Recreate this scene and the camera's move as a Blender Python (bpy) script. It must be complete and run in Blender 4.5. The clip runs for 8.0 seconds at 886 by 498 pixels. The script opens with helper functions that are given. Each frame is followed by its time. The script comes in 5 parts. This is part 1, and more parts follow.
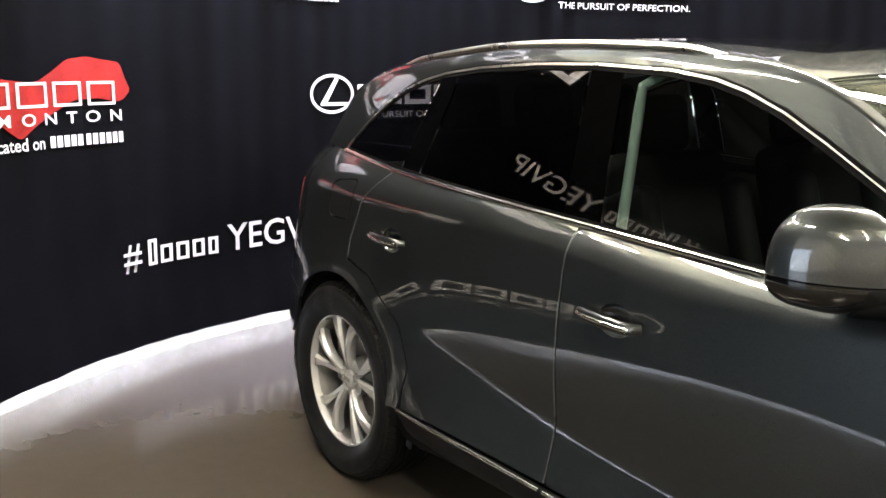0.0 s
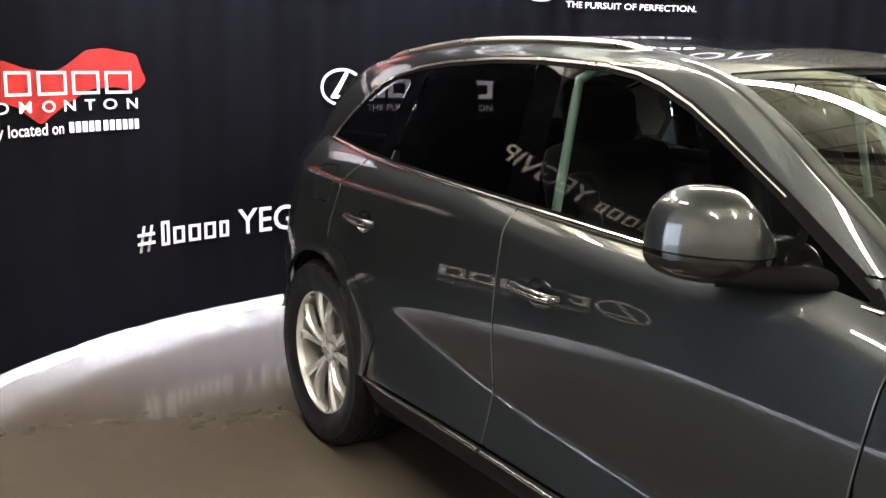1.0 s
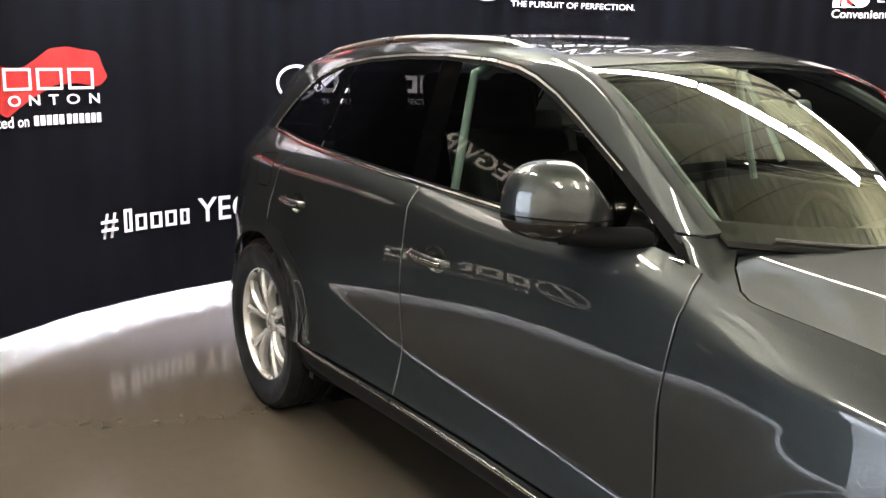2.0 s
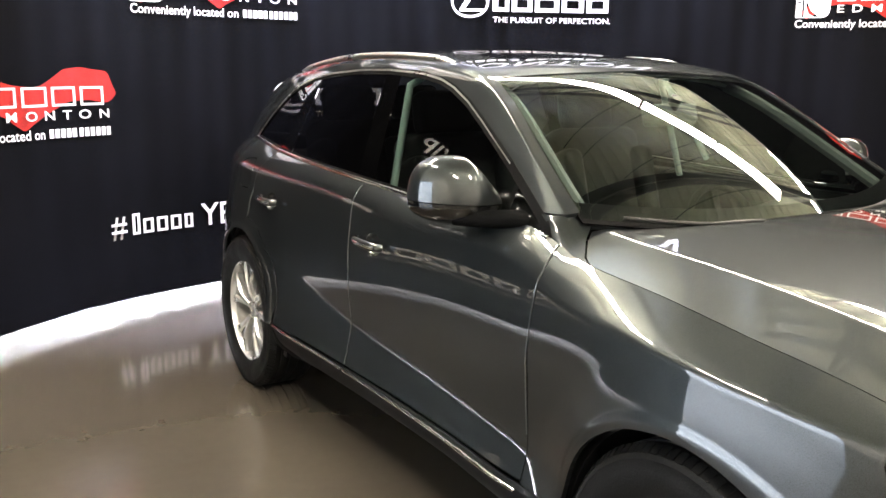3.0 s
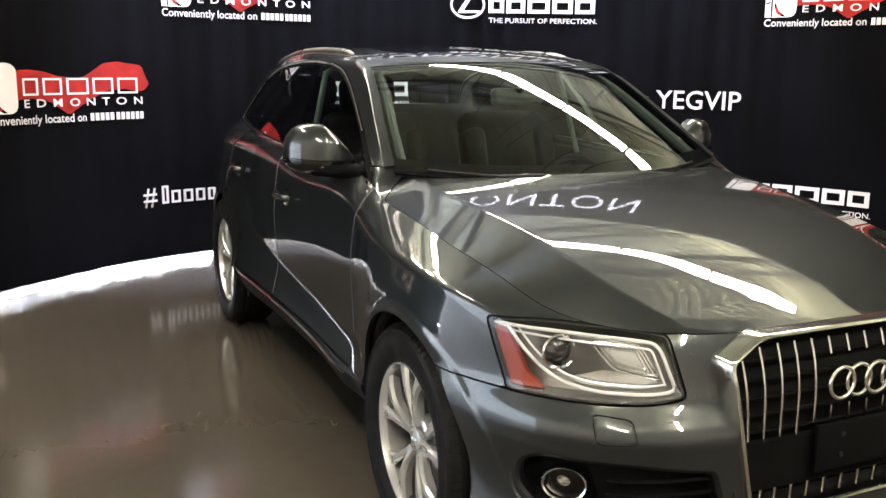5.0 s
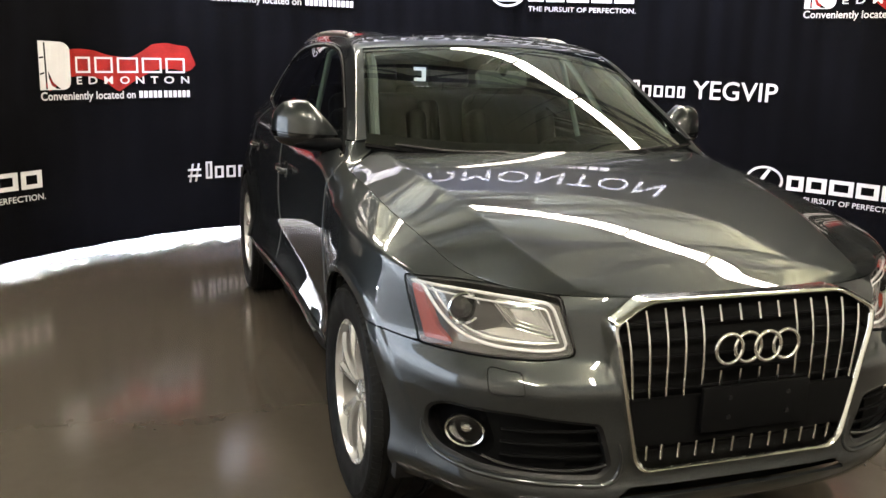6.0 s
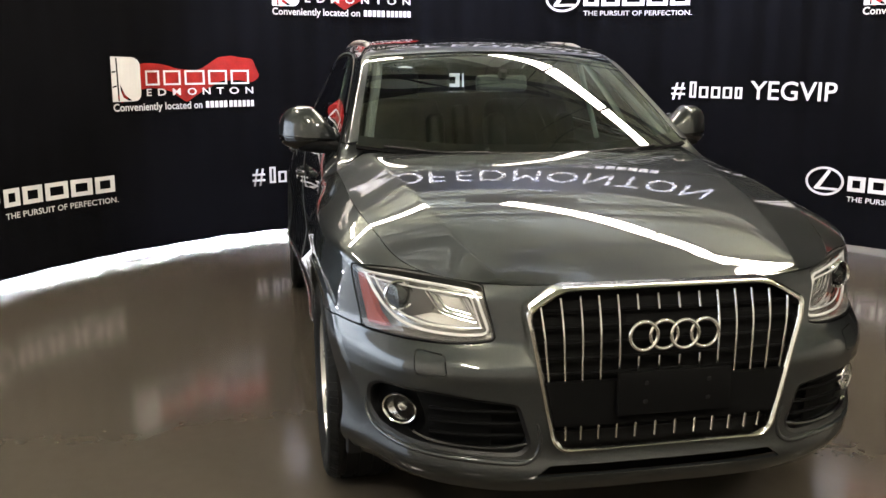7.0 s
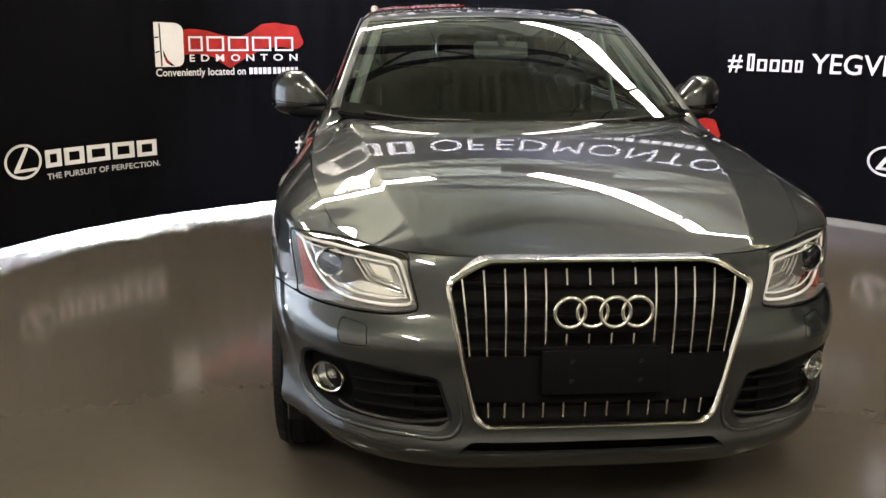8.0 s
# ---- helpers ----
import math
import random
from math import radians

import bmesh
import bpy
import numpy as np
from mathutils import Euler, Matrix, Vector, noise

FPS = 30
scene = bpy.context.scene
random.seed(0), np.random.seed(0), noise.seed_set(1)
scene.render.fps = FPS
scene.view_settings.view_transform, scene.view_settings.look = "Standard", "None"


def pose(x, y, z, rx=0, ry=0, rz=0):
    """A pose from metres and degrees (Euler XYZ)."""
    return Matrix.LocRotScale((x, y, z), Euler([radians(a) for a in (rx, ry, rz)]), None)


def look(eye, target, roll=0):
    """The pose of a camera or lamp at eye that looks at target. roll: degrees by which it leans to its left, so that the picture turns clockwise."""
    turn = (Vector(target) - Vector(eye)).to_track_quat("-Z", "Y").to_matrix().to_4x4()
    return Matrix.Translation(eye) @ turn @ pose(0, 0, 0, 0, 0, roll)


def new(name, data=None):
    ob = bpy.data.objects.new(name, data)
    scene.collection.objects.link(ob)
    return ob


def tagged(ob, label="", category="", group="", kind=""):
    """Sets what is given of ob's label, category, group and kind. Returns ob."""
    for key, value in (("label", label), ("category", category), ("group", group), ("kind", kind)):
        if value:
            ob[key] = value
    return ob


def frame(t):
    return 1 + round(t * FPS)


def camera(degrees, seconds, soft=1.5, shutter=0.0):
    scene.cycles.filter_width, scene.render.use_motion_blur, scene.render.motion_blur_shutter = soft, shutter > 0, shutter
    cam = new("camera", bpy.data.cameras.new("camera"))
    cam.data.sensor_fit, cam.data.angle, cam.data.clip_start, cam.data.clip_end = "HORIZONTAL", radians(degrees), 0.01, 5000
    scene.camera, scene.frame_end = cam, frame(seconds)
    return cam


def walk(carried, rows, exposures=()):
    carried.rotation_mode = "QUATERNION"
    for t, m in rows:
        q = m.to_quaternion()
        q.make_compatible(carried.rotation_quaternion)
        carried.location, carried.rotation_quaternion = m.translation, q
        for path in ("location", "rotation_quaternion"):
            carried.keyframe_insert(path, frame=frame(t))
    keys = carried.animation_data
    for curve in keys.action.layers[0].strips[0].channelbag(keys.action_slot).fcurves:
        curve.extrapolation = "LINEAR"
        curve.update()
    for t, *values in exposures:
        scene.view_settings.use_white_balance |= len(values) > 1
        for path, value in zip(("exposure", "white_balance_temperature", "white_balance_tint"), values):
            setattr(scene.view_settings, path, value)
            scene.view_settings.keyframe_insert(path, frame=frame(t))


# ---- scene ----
cam = camera(52.7, 8.0)
PATH = [
    (0, (-2.407, -1.335, 1.52), (-1.277, 0.262, 1.105), 1.1),
    (0.5, (-2.32, -1.5, 1.51), (-1.231, 0.125, 1.091), 1.7),
    (1, (-2.308, -1.666, 1.513), (-1.262, -0.015, 1.092), 1.8),
    (1.5, (-2.34, -1.885, 1.516), (-1.275, -0.249, 1.085), 1.3),
    (2, (-2.3, -2.087, 1.519), (-1.226, -0.454, 1.092), 1.6),
    (3.5, (-2.229, -2.961, 1.535), (-1.256, -1.256, 1.155), 0.7),
    (4, (-2.104, -3.237, 1.508), (-1.171, -1.507, 1.138), 1.7),
    (4.5, (-1.988, -3.484, 1.509), (-1.119, -1.726, 1.114), 1.6),
    (5, (-1.899, -3.805, 1.505), (-1.083, -2.024, 1.102), 0.7),
    (6.5, (-1.346, -4.332, 1.474), (-0.826, -2.45, 1.04), 1.5),
    (7, (-1.125, -4.499, 1.485), (-0.727, -2.583, 1.069), 0.3),
    (7.5, (-0.905, -4.52, 1.467), (-0.59, -2.592, 1.038), 0.9),
    (8, (-0.651, -4.503, 1.458), (-0.462, -2.569, 0.983), 0.8),
]
walk(cam, [(t, look(eye, target, roll)) for t, eye, target, roll in PATH],
     [(0, 0.50), (1, 0.58), (2, 0.72), (3.5, 0.84), (4, 0.42), (4.5, 0.0), (5, 0.0), (6.5, -0.14), (8, -0.22)])

# ---- light ----
world = bpy.data.worlds.new("world")
scene.world = world
world.use_nodes = True
world.node_tree.nodes["Background"].inputs[0].default_value = (0.5, 0.55, 0.6, 1)
world.node_tree.nodes["Background"].inputs[1].default_value = 0.02
scene.view_settings.exposure = 0.0

# ---- materials ----


def mat_new(name):
    m = bpy.data.materials.new(name)
    m.use_nodes = True
    return m, m.node_tree.nodes, m.node_tree.links


def principled(name, color, rough=0.5, metal=0.0, coat=0.0, bump=0.0, bump_scale=60.0, vary=0.0, vary_scale=3.0,
               rough_vary=0.0, spec=0.5, coat_rough=0.03, sheen=0.0, stretch=None):
    """A surface with colour variation at two scales, uneven gloss and a fine relief."""
    m, n, l = mat_new(name)
    b = n["Principled BSDF"]
    b.inputs["Base Color"].default_value = (*color, 1)
    b.inputs["Roughness"].default_value = rough
    b.inputs["Metallic"].default_value = metal
    b.inputs["Coat Weight"].default_value = coat
    b.inputs["Coat Roughness"].default_value = coat_rough
    b.inputs["Specular IOR Level"].default_value = spec
    b.inputs["Sheen Weight"].default_value = sheen
    tc = n.new("ShaderNodeTexCoord")
    co = tc.outputs["Object"]
    if stretch:
        mp = n.new("ShaderNodeMapping")
        mp.inputs["Scale"].default_value = stretch
        l.new(co, mp.inputs["Vector"])
        co = mp.outputs["Vector"]
    if vary or rough_vary:
        big, fine = n.new("ShaderNodeTexNoise"), n.new("ShaderNodeTexNoise")
        big.inputs["Scale"].default_value, big.inputs["Detail"].default_value = vary_scale, 6
        fine.inputs["Scale"].default_value, fine.inputs["Detail"].default_value = vary_scale * 17, 4
        l.new(co, big.inputs["Vector"]), l.new(co, fine.inputs["Vector"])
        mix = n.new("ShaderNodeMath")
        mix.operation = "MULTIPLY_ADD"
        mix.inputs[1].default_value = 0.35
        l.new(fine.outputs["Fac"], mix.inputs[0]), l.new(big.outputs["Fac"], mix.inputs[2])
        if vary:
            ramp = n.new("ShaderNodeValToRGB")
            ramp.color_ramp.elements[0].position, ramp.color_ramp.elements[1].position = 0.45, 0.9
            ramp.color_ramp.elements[0].color = (*[c * (1 - vary) for c in color], 1)
            ramp.color_ramp.elements[1].color = (*[min(1, c * (1 + vary)) for c in color], 1)
            l.new(mix.outputs[0], ramp.inputs["Fac"]), l.new(ramp.outputs["Color"], b.inputs["Base Color"])
        if rough_vary:
            mr = n.new("ShaderNodeMapRange")
            mr.inputs["From Min"].default_value, mr.inputs["From Max"].default_value = 0.4, 0.95
            mr.inputs["To Min"].default_value, mr.inputs["To Max"].default_value = max(0.0, rough - rough_vary), rough + rough_vary
            l.new(mix.outputs[0], mr.inputs["Value"]), l.new(mr.outputs["Result"], b.inputs["Roughness"])
    if bump:
        tex, bp = n.new("ShaderNodeTexNoise"), n.new("ShaderNodeBump")
        tex.inputs["Scale"].default_value, tex.inputs["Detail"].default_value = bump_scale, 5
        bp.inputs["Strength"].default_value, bp.inputs["Distance"].default_value = bump, 0.004
        l.new(co, tex.inputs["Vector"]), l.new(tex.outputs["Fac"], bp.inputs["Height"]), l.new(bp.outputs["Normal"], b.inputs["Normal"])
    return m


def paint_material():
    """Grey metallic car paint: fine bright flakes under a clear coat."""
    m, n, l = mat_new("grey_metallic_paint")
    b = n["Principled BSDF"]
    tc, flake, ramp = n.new("ShaderNodeTexCoord"), n.new("ShaderNodeTexNoise"), n.new("ShaderNodeValToRGB")
    flake.inputs["Scale"].default_value, flake.inputs["Detail"].default_value = 900, 2
    ramp.color_ramp.elements[0].position, ramp.color_ramp.elements[1].position = 0.35, 0.7
    ramp.color_ramp.elements[0].color, ramp.color_ramp.elements[1].color = (*PAINT_DARK, 1), (*PAINT_LIGHT, 1)
    l.new(tc.outputs["Object"], flake.inputs["Vector"]), l.new(flake.outputs["Fac"], ramp.inputs["Fac"])
    l.new(ramp.outputs["Color"], b.inputs["Base Color"])
    b.inputs["Metallic"].default_value, b.inputs["Roughness"].default_value = 0.75, 0.42
    b.inputs["Specular IOR Level"].default_value, b.inputs["Specular Tint"].default_value = 0.2, (0.42, 0.42, 0.42, 1)
    b.inputs["Coat Weight"].default_value, b.inputs["Coat Roughness"].default_value, b.inputs["Coat IOR"].default_value = 1.0, 0.012, 1.6
    return m


def glass_material(name, tint, ior=1.5):
    """A thin tinted pane: what passes is tinted, what is thrown back follows Fresnel."""
    m, n, l = mat_new(name)
    n.remove(n["Principled BSDF"])
    tr, gl, fr, mx = n.new("ShaderNodeBsdfTransparent"), n.new("ShaderNodeBsdfGlossy"), n.new("ShaderNodeFresnel"), n.new("ShaderNodeMixShader")
    tr.inputs["Color"].default_value, gl.inputs["Roughness"].default_value, fr.inputs["IOR"].default_value = (*tint, 1), 0.0, ior
    gl.inputs["Color"].default_value = (1, 1, 1, 1)
    l.new(fr.outputs[0], mx.inputs[0]), l.new(tr.outputs[0], mx.inputs[1]), l.new(gl.outputs[0], mx.inputs[2])
    l.new(mx.outputs[0], n["Material Output"].inputs["Surface"])
    return m


def lamp_material(name, color, strength):
    m, n, l = mat_new(name)
    b = n["Principled BSDF"]
    b.inputs["Base Color"].default_value = (0.9, 0.9, 0.9, 1)
    b.inputs["Emission Color"].default_value, b.inputs["Emission Strength"].default_value = (*color, 1), strength
    return m


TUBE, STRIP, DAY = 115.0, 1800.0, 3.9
PAINT_DARK, PAINT_LIGHT = (0.0150, 0.0170, 0.0178), (0.037, 0.0418, 0.0436)
M_PAINT = paint_material()
# paler than the body paint: the highlight of the door seams as colour
M_SEAM_GLINT = principled("seam_highlight_paint", (0.09, 0.094, 0.095), 0.3, 0.6, coat=0.5)
M_BLACK_GLOSS = principled("black_gloss_trim", (0.0025, 0.0025, 0.0027), 0.10, coat=0.3)
M_FRIT = principled("black_glazed_edge", (0.0006, 0.0006, 0.0006), 0.03, spec=0.45)
M_LAMP_DARK = principled("lamp_dark_bezel", (0.06, 0.058, 0.055), 0.28, 0.3)
M_BLACK = principled("black_plastic", (0.0022, 0.0022, 0.0024), 0.5, spec=0.3, bump=0.25, bump_scale=400, vary=0.2, vary_scale=5)
M_SILL = principled("dark_grey_sill", (0.006, 0.0063, 0.0066), 0.5, spec=0.10, vary=0.2, vary_scale=8)
# near-black fill: the dark of cavities and gaps is put into the colour
M_DARK = principled("cavity_dark_fill", (0.001, 0.001, 0.001), 0.8, spec=0.1)
M_SEAL = principled("black_rubber", (0.0010, 0.0010, 0.0011), 0.75, spec=0.03, bump=0.2, bump_scale=500)
M_MATTE = principled("matte_black_plastic", (0.0022, 0.0022, 0.0023), 0.75, spec=0.04, bump=0.2, bump_scale=500)
M_CHROME = principled("satin_chrome", (0.78, 0.77, 0.74), 0.13, 1.0, rough_vary=0.05, vary_scale=9)
M_ALU = principled("anodised_aluminium", (0.62, 0.61, 0.58), 0.3, 1.0, rough_vary=0.06, vary_scale=6)
M_RIM = principled("silver_alloy", (0.56, 0.555, 0.54), 0.27, 0.62, coat=0.4, vary=0.08, vary_scale=12)
M_STEEL = principled("brake_steel", (0.14, 0.135, 0.13), 0.45, 0.8, vary=0.2, vary_scale=20)
M_TYRE = principled("tyre_rubber", (0.0030, 0.0029, 0.0028), 0.62, spec=0.16, bump=0.3, bump_scale=160, vary=0.3, vary_scale=14, rough_vary=0.12)
M_GLASS = glass_material("clear_tinted_glass", (0.50, 0.60, 0.55))
M_PRIVACY = glass_material("privacy_glass", (0.06, 0.06, 0.06))
M_LENS = glass_material("headlight_lens", (0.97, 0.97, 0.97), 1.45)
M_MIRROR = principled("mirror_glass", (0.85, 0.86, 0.87), 0.02, 1.0)
M_AMBER = principled("amber_reflector", (0.26, 0.030, 0.008), 0.5, coat=0.1, bump=0.4, bump_scale=260)
M_RED_LAMP = principled("red_lamp", (0.22, 0.008, 0.008), 0.15, coat=0.8)
M_LAMP_CHROME = principled("lamp_reflector", (0.85, 0.85, 0.84), 0.14, 1.0)
M_LAMP_SATIN = principled("lamp_bezel", (0.32, 0.312, 0.295), 0.26, 0.7)
M_LAMP_PIPE = principled("light_guide", (0.78, 0.78, 0.77), 0.22, 0.3, coat=0.6)
M_LEATHER = principled("dark_leather", (0.0045, 0.0048, 0.0048), 0.55, spec=0.05, bump=0.3, bump_scale=240, vary=0.25, vary_scale=6)
M_DASH = principled("dash_plastic", (0.018, 0.019, 0.018), 0.6, spec=0.12, bump=0.3, bump_scale=300, vary=0.15)
M_HEADLINER = principled("headliner_cloth", (0.36, 0.385, 0.345), 0.9, bump=0.3, bump_scale=500, vary=0.1)
M_PILLAR = principled("pale_green_pillar_cloth", (0.15, 0.19, 0.165), 0.9, bump=0.3, bump_scale=500, vary=0.1)
M_TRIM = principled("grey_trim", (0.055, 0.064, 0.058), 0.8, bump=0.3, bump_scale=500)
M_FLOOR = principled("epoxy_floor", (0.062, 0.053, 0.042), 0.13, vary=0.12, vary_scale=0.9, rough_vary=0.04, spec=0.40)
M_CLOTH = principled("black_printed_cloth", (0.0014, 0.0014, 0.0018), 0.75, spec=0.03, bump=0.35, bump_scale=420, vary=0.35, vary_scale=1.6, sheen=0.0)
M_PRINT = principled("white_print", (0.50, 0.49, 0.465), 0.65, bump=0.25, bump_scale=420, vary=0.05, vary_scale=4)
# the white print again, raised in colour for stronger lamplight up high
M_PRINT_LIT = principled("white_print_lit", (0.86, 0.85, 0.82), 0.6, bump=0.25, bump_scale=420, vary=0.04, vary_scale=4)
M_PRINT_RED = principled("red_print", (0.21, 0.009, 0.0055), 0.7, spec=0.15, bump=0.25, bump_scale=420, vary=0.38, vary_scale=6)
M_WALL = principled("painted_block_wall", (0.55, 0.54, 0.50), 0.8, bump=0.3, bump_scale=40, vary=0.1, vary_scale=1)
M_CEIL = principled("metal_deck", (0.45, 0.465, 0.345), 0.6, 0.1, vary=0.35, vary_scale=0.8, bump=0.2, bump_scale=20)
M_TRUSS = principled("painted_steel", (0.03, 0.028, 0.025), 0.55, 0.2, vary=0.2, vary_scale=3)
M_TUBE = lamp_material("fluorescent_tube", (1.0, 0.88, 0.735), TUBE)
M_LEAK = lamp_material("hem_leak_glow", (0.86, 0.90, 1.0), STRIP)
M_SKY = lamp_material("door_daylight_glow", (0.68, 0.82, 1.0), DAY)
M_HALL = lamp_material("hall_tube", (1.0, 0.90, 0.75), 560.0)
M_FRONT_FILL = lamp_material("front_fill_tube", (1.0, 0.905, 0.77), 750.0)
M_COOL = lamp_material("curtain_fill_tube", (0.60, 0.66, 1.0), 7200.0)


# ---- mesh tools ----


def thicken(bm, thick):
    """Gives an open sheet a back face and a rim."""
    bm.normal_update()
    bm.verts.index_update()
    rim = [(l.vert.index, l.link_loop_next.vert.index) for e in bm.edges if len(e.link_loops) == 1 for l in e.link_loops]
    faces = [[q.index for q in f.verts] for f in bm.faces]
    front = bm.verts[:]
    back = [bm.verts.new(q.co - q.normal * thick) for q in front]
    for f in faces:
        bm.faces.new([back[i] for i in reversed(f)])
    for i, j in rim:
        bm.faces.new((front[j], front[i], back[i], back[j]))
    return bm


def part(name, data, material, parent=None, label="", smooth=True, thick=0.0, split=40.0):
    """One mesh object under a thing or a part. data: a bmesh or a mesh."""
    if isinstance(data, bmesh.types.BMesh):
        if thick:
            thicken(data, thick)
        me = bpy.data.meshes.new(name)
        data.to_mesh(me)
        data.free()
    else:
        me = data
    if material and not me.materials:
        me.materials.append(material)
    if smooth:
        me.polygons.foreach_set("use_smooth", [True] * len(me.polygons))
        if split:
            me.set_sharp_from_angle(angle=radians(split))
    ob = new(name, me)
    ob.parent = parent
    if label:
        ob["label"] = label
    return ob


def empty(name, parent=None, label="", at=(0, 0, 0)):
    ob = new(name)
    ob.empty_display_size = 0.05
    ob.location = at
    ob.parent = parent
    if label:
        ob["label"] = label
    return ob


def spline(knots):
    """A natural cubic through (t, value) knots, straight beyond its ends."""
    t, v = np.array([k[0] for k in knots], float), np.array([k[1] for k in knots], float)
    n = len(t)
    h = np.diff(t)
    a, r = np.eye(n), np.zeros(n)
    for i in range(1, n - 1):
        a[i, i - 1], a[i, i], a[i, i + 1] = h[i - 1], 2 * (h[i - 1] + h[i]), h[i]
        r[i] = 6 * ((v[i + 1] - v[i]) / h[i] - (v[i] - v[i - 1]) / h[i - 1])
    m = np.linalg.solve(a, r)

    def f(x):
        x = np.asarray(x, float)
        i = np.clip(np.searchsorted(t, x) - 1, 0, n - 2)
        xc = np.clip(x, t[0], t[-1])
        d0, d1, hh = xc - t[i], t[i + 1] - xc, h[i]
        y = m[i] * d1**3 / (6 * hh) + m[i + 1] * d0**3 / (6 * hh) + (v[i] / hh - m[i] * hh / 6) * d1 + (v[i + 1] / hh - m[i + 1] * hh / 6) * d0
        s0 = (v[1] - v[0]) / h[0] - h[0] * m[1] / 6
        s1 = (v[-1] - v[-2]) / h[-1] + h[-1] * m[-2] / 6
        return y + np.minimum(x - t[0], 0) * s0 + np.maximum(x - t[-1], 0) * s1

    return f


def step(a, b, x):
    k = np.clip((np.asarray(x, float) - a) / (b - a), 0, 1)
    return k * k * (3 - 2 * k)


def rounded(pts, r, n=5):
    """A closed outline with its corners rounded; r is one radius or one for each corner."""
    pts = np.array(pts, float)
    rs = np.broadcast_to(r, len(pts))
    out = []
    for i, p in enumerate(pts):
        a, b = pts[i - 1] - p, pts[(i + 1) % len(pts)] - p
        la, lb = np.linalg.norm(a), np.linalg.norm(b)
        k = min(rs[i] * 1.2, 0.48 * la, 0.48 * lb)
        if k < 1e-5:
            out.append(p)
            continue
        p0, p2 = p + a / la * k, p + b / lb * k
        for s in np.linspace(0, 1, n):
            out.append((1 - s) ** 2 * p0 + 2 * s * (1 - s) * p + s * s * p2)
    return np.array(out)


def inside(outline, a, b):
    """Signed distance to a closed outline, positive inside."""
    pts = np.array(outline, float)
    a, b = np.asarray(a, float), np.asarray(b, float)
    best, odd = np.full(a.shape, 1e9), np.zeros(a.shape, bool)
    for p, q in zip(pts, np.roll(pts, -1, 0)):
        e = q - p
        k = np.clip(((a - p[0]) * e[0] + (b - p[1]) * e[1]) / max(e @ e, 1e-12), 0, 1)
        best = np.minimum(best, (a - p[0] - k * e[0]) ** 2 + (b - p[1] - k * e[1]) ** 2)
        if abs(e[1]) > 1e-12:
            odd ^= ((p[1] > b) != (q[1] > b)) & (a < e[0] * (b - p[1]) / e[1] + p[0])
    return np.where(odd, 1, -1) * np.sqrt(best)


def sheet(surface, us, vs, keep, side=1, out=None):
    """A mesh of the part of surface(u, v) where keep(u, v, x, y, z) > 0, cut cleanly along its outline.
    side -1 mirrors it over the car's middle. out: a point inside, away from which the faces look."""
    u, v = np.meshgrid(us, vs, indexing="ij")
    x, y, z = surface(u, v)
    d = keep(u, v, x, y, z)
    pos = np.stack([x * side, y, z], -1)
    nu, nv = u.shape
    verts, faces, ids = [], [], {}

    def vid(key, p):
        if key not in ids:
            ids[key] = len(verts)
            verts.append(p)
        return ids[key]

    ins = d > 0
    cnt = ins[:-1, :-1].astype(int) + ins[1:, :-1] + ins[1:, 1:] + ins[:-1, 1:]
    for i, j in zip(*np.nonzero(cnt)):
        ring = ((i, j), (i + 1, j), (i + 1, j + 1), (i, j + 1))
        face = []
        for a, b in zip(ring, ring[1:] + ring[:1]):
            if d[a] > 0:
                face.append(vid(a, pos[a]))
            if (d[a] > 0) != (d[b] > 0):
                lo, hi = min(a, b), max(a, b)
                k = min(max(d[lo] / (d[lo] - d[hi]), 0.03), 0.97)
                face.append(vid((lo, hi), pos[lo] + k * (pos[hi] - pos[lo])))
        if len(face) > 2:
            faces.append(face)
    me = bpy.data.meshes.new("sheet")
    me.from_pydata([tuple(p) for p in verts], [], faces)
    bm = bmesh.new()
    bm.from_mesh(me)
    bpy.data.meshes.remove(me)
    bmesh.ops.recalc_face_normals(bm, faces=bm.faces)
    if out is not None and sum((f.calc_center_median() - Vector(out)).dot(f.normal) * f.calc_area() for f in bm.faces) < 0:
        bmesh.ops.reverse_faces(bm, faces=bm.faces)
    bm.normal_update()
    return bm


def box(bm, size, at=(0, 0, 0), m=None, bevel=0.0, segments=2):
    """Adds a box with rounded edges to bm."""
    made = bmesh.ops.create_cube(bm, size=1.0, matrix=(m or Matrix.Translation(at)) @ Matrix.Diagonal((*size, 1)))["verts"]
    if bevel:
        edges = list({e for v in made for e in v.link_edges})
        bmesh.ops.bevel(bm, geom=edges, offset=bevel, segments=segments, profile=0.5, affect="EDGES")
    return bm


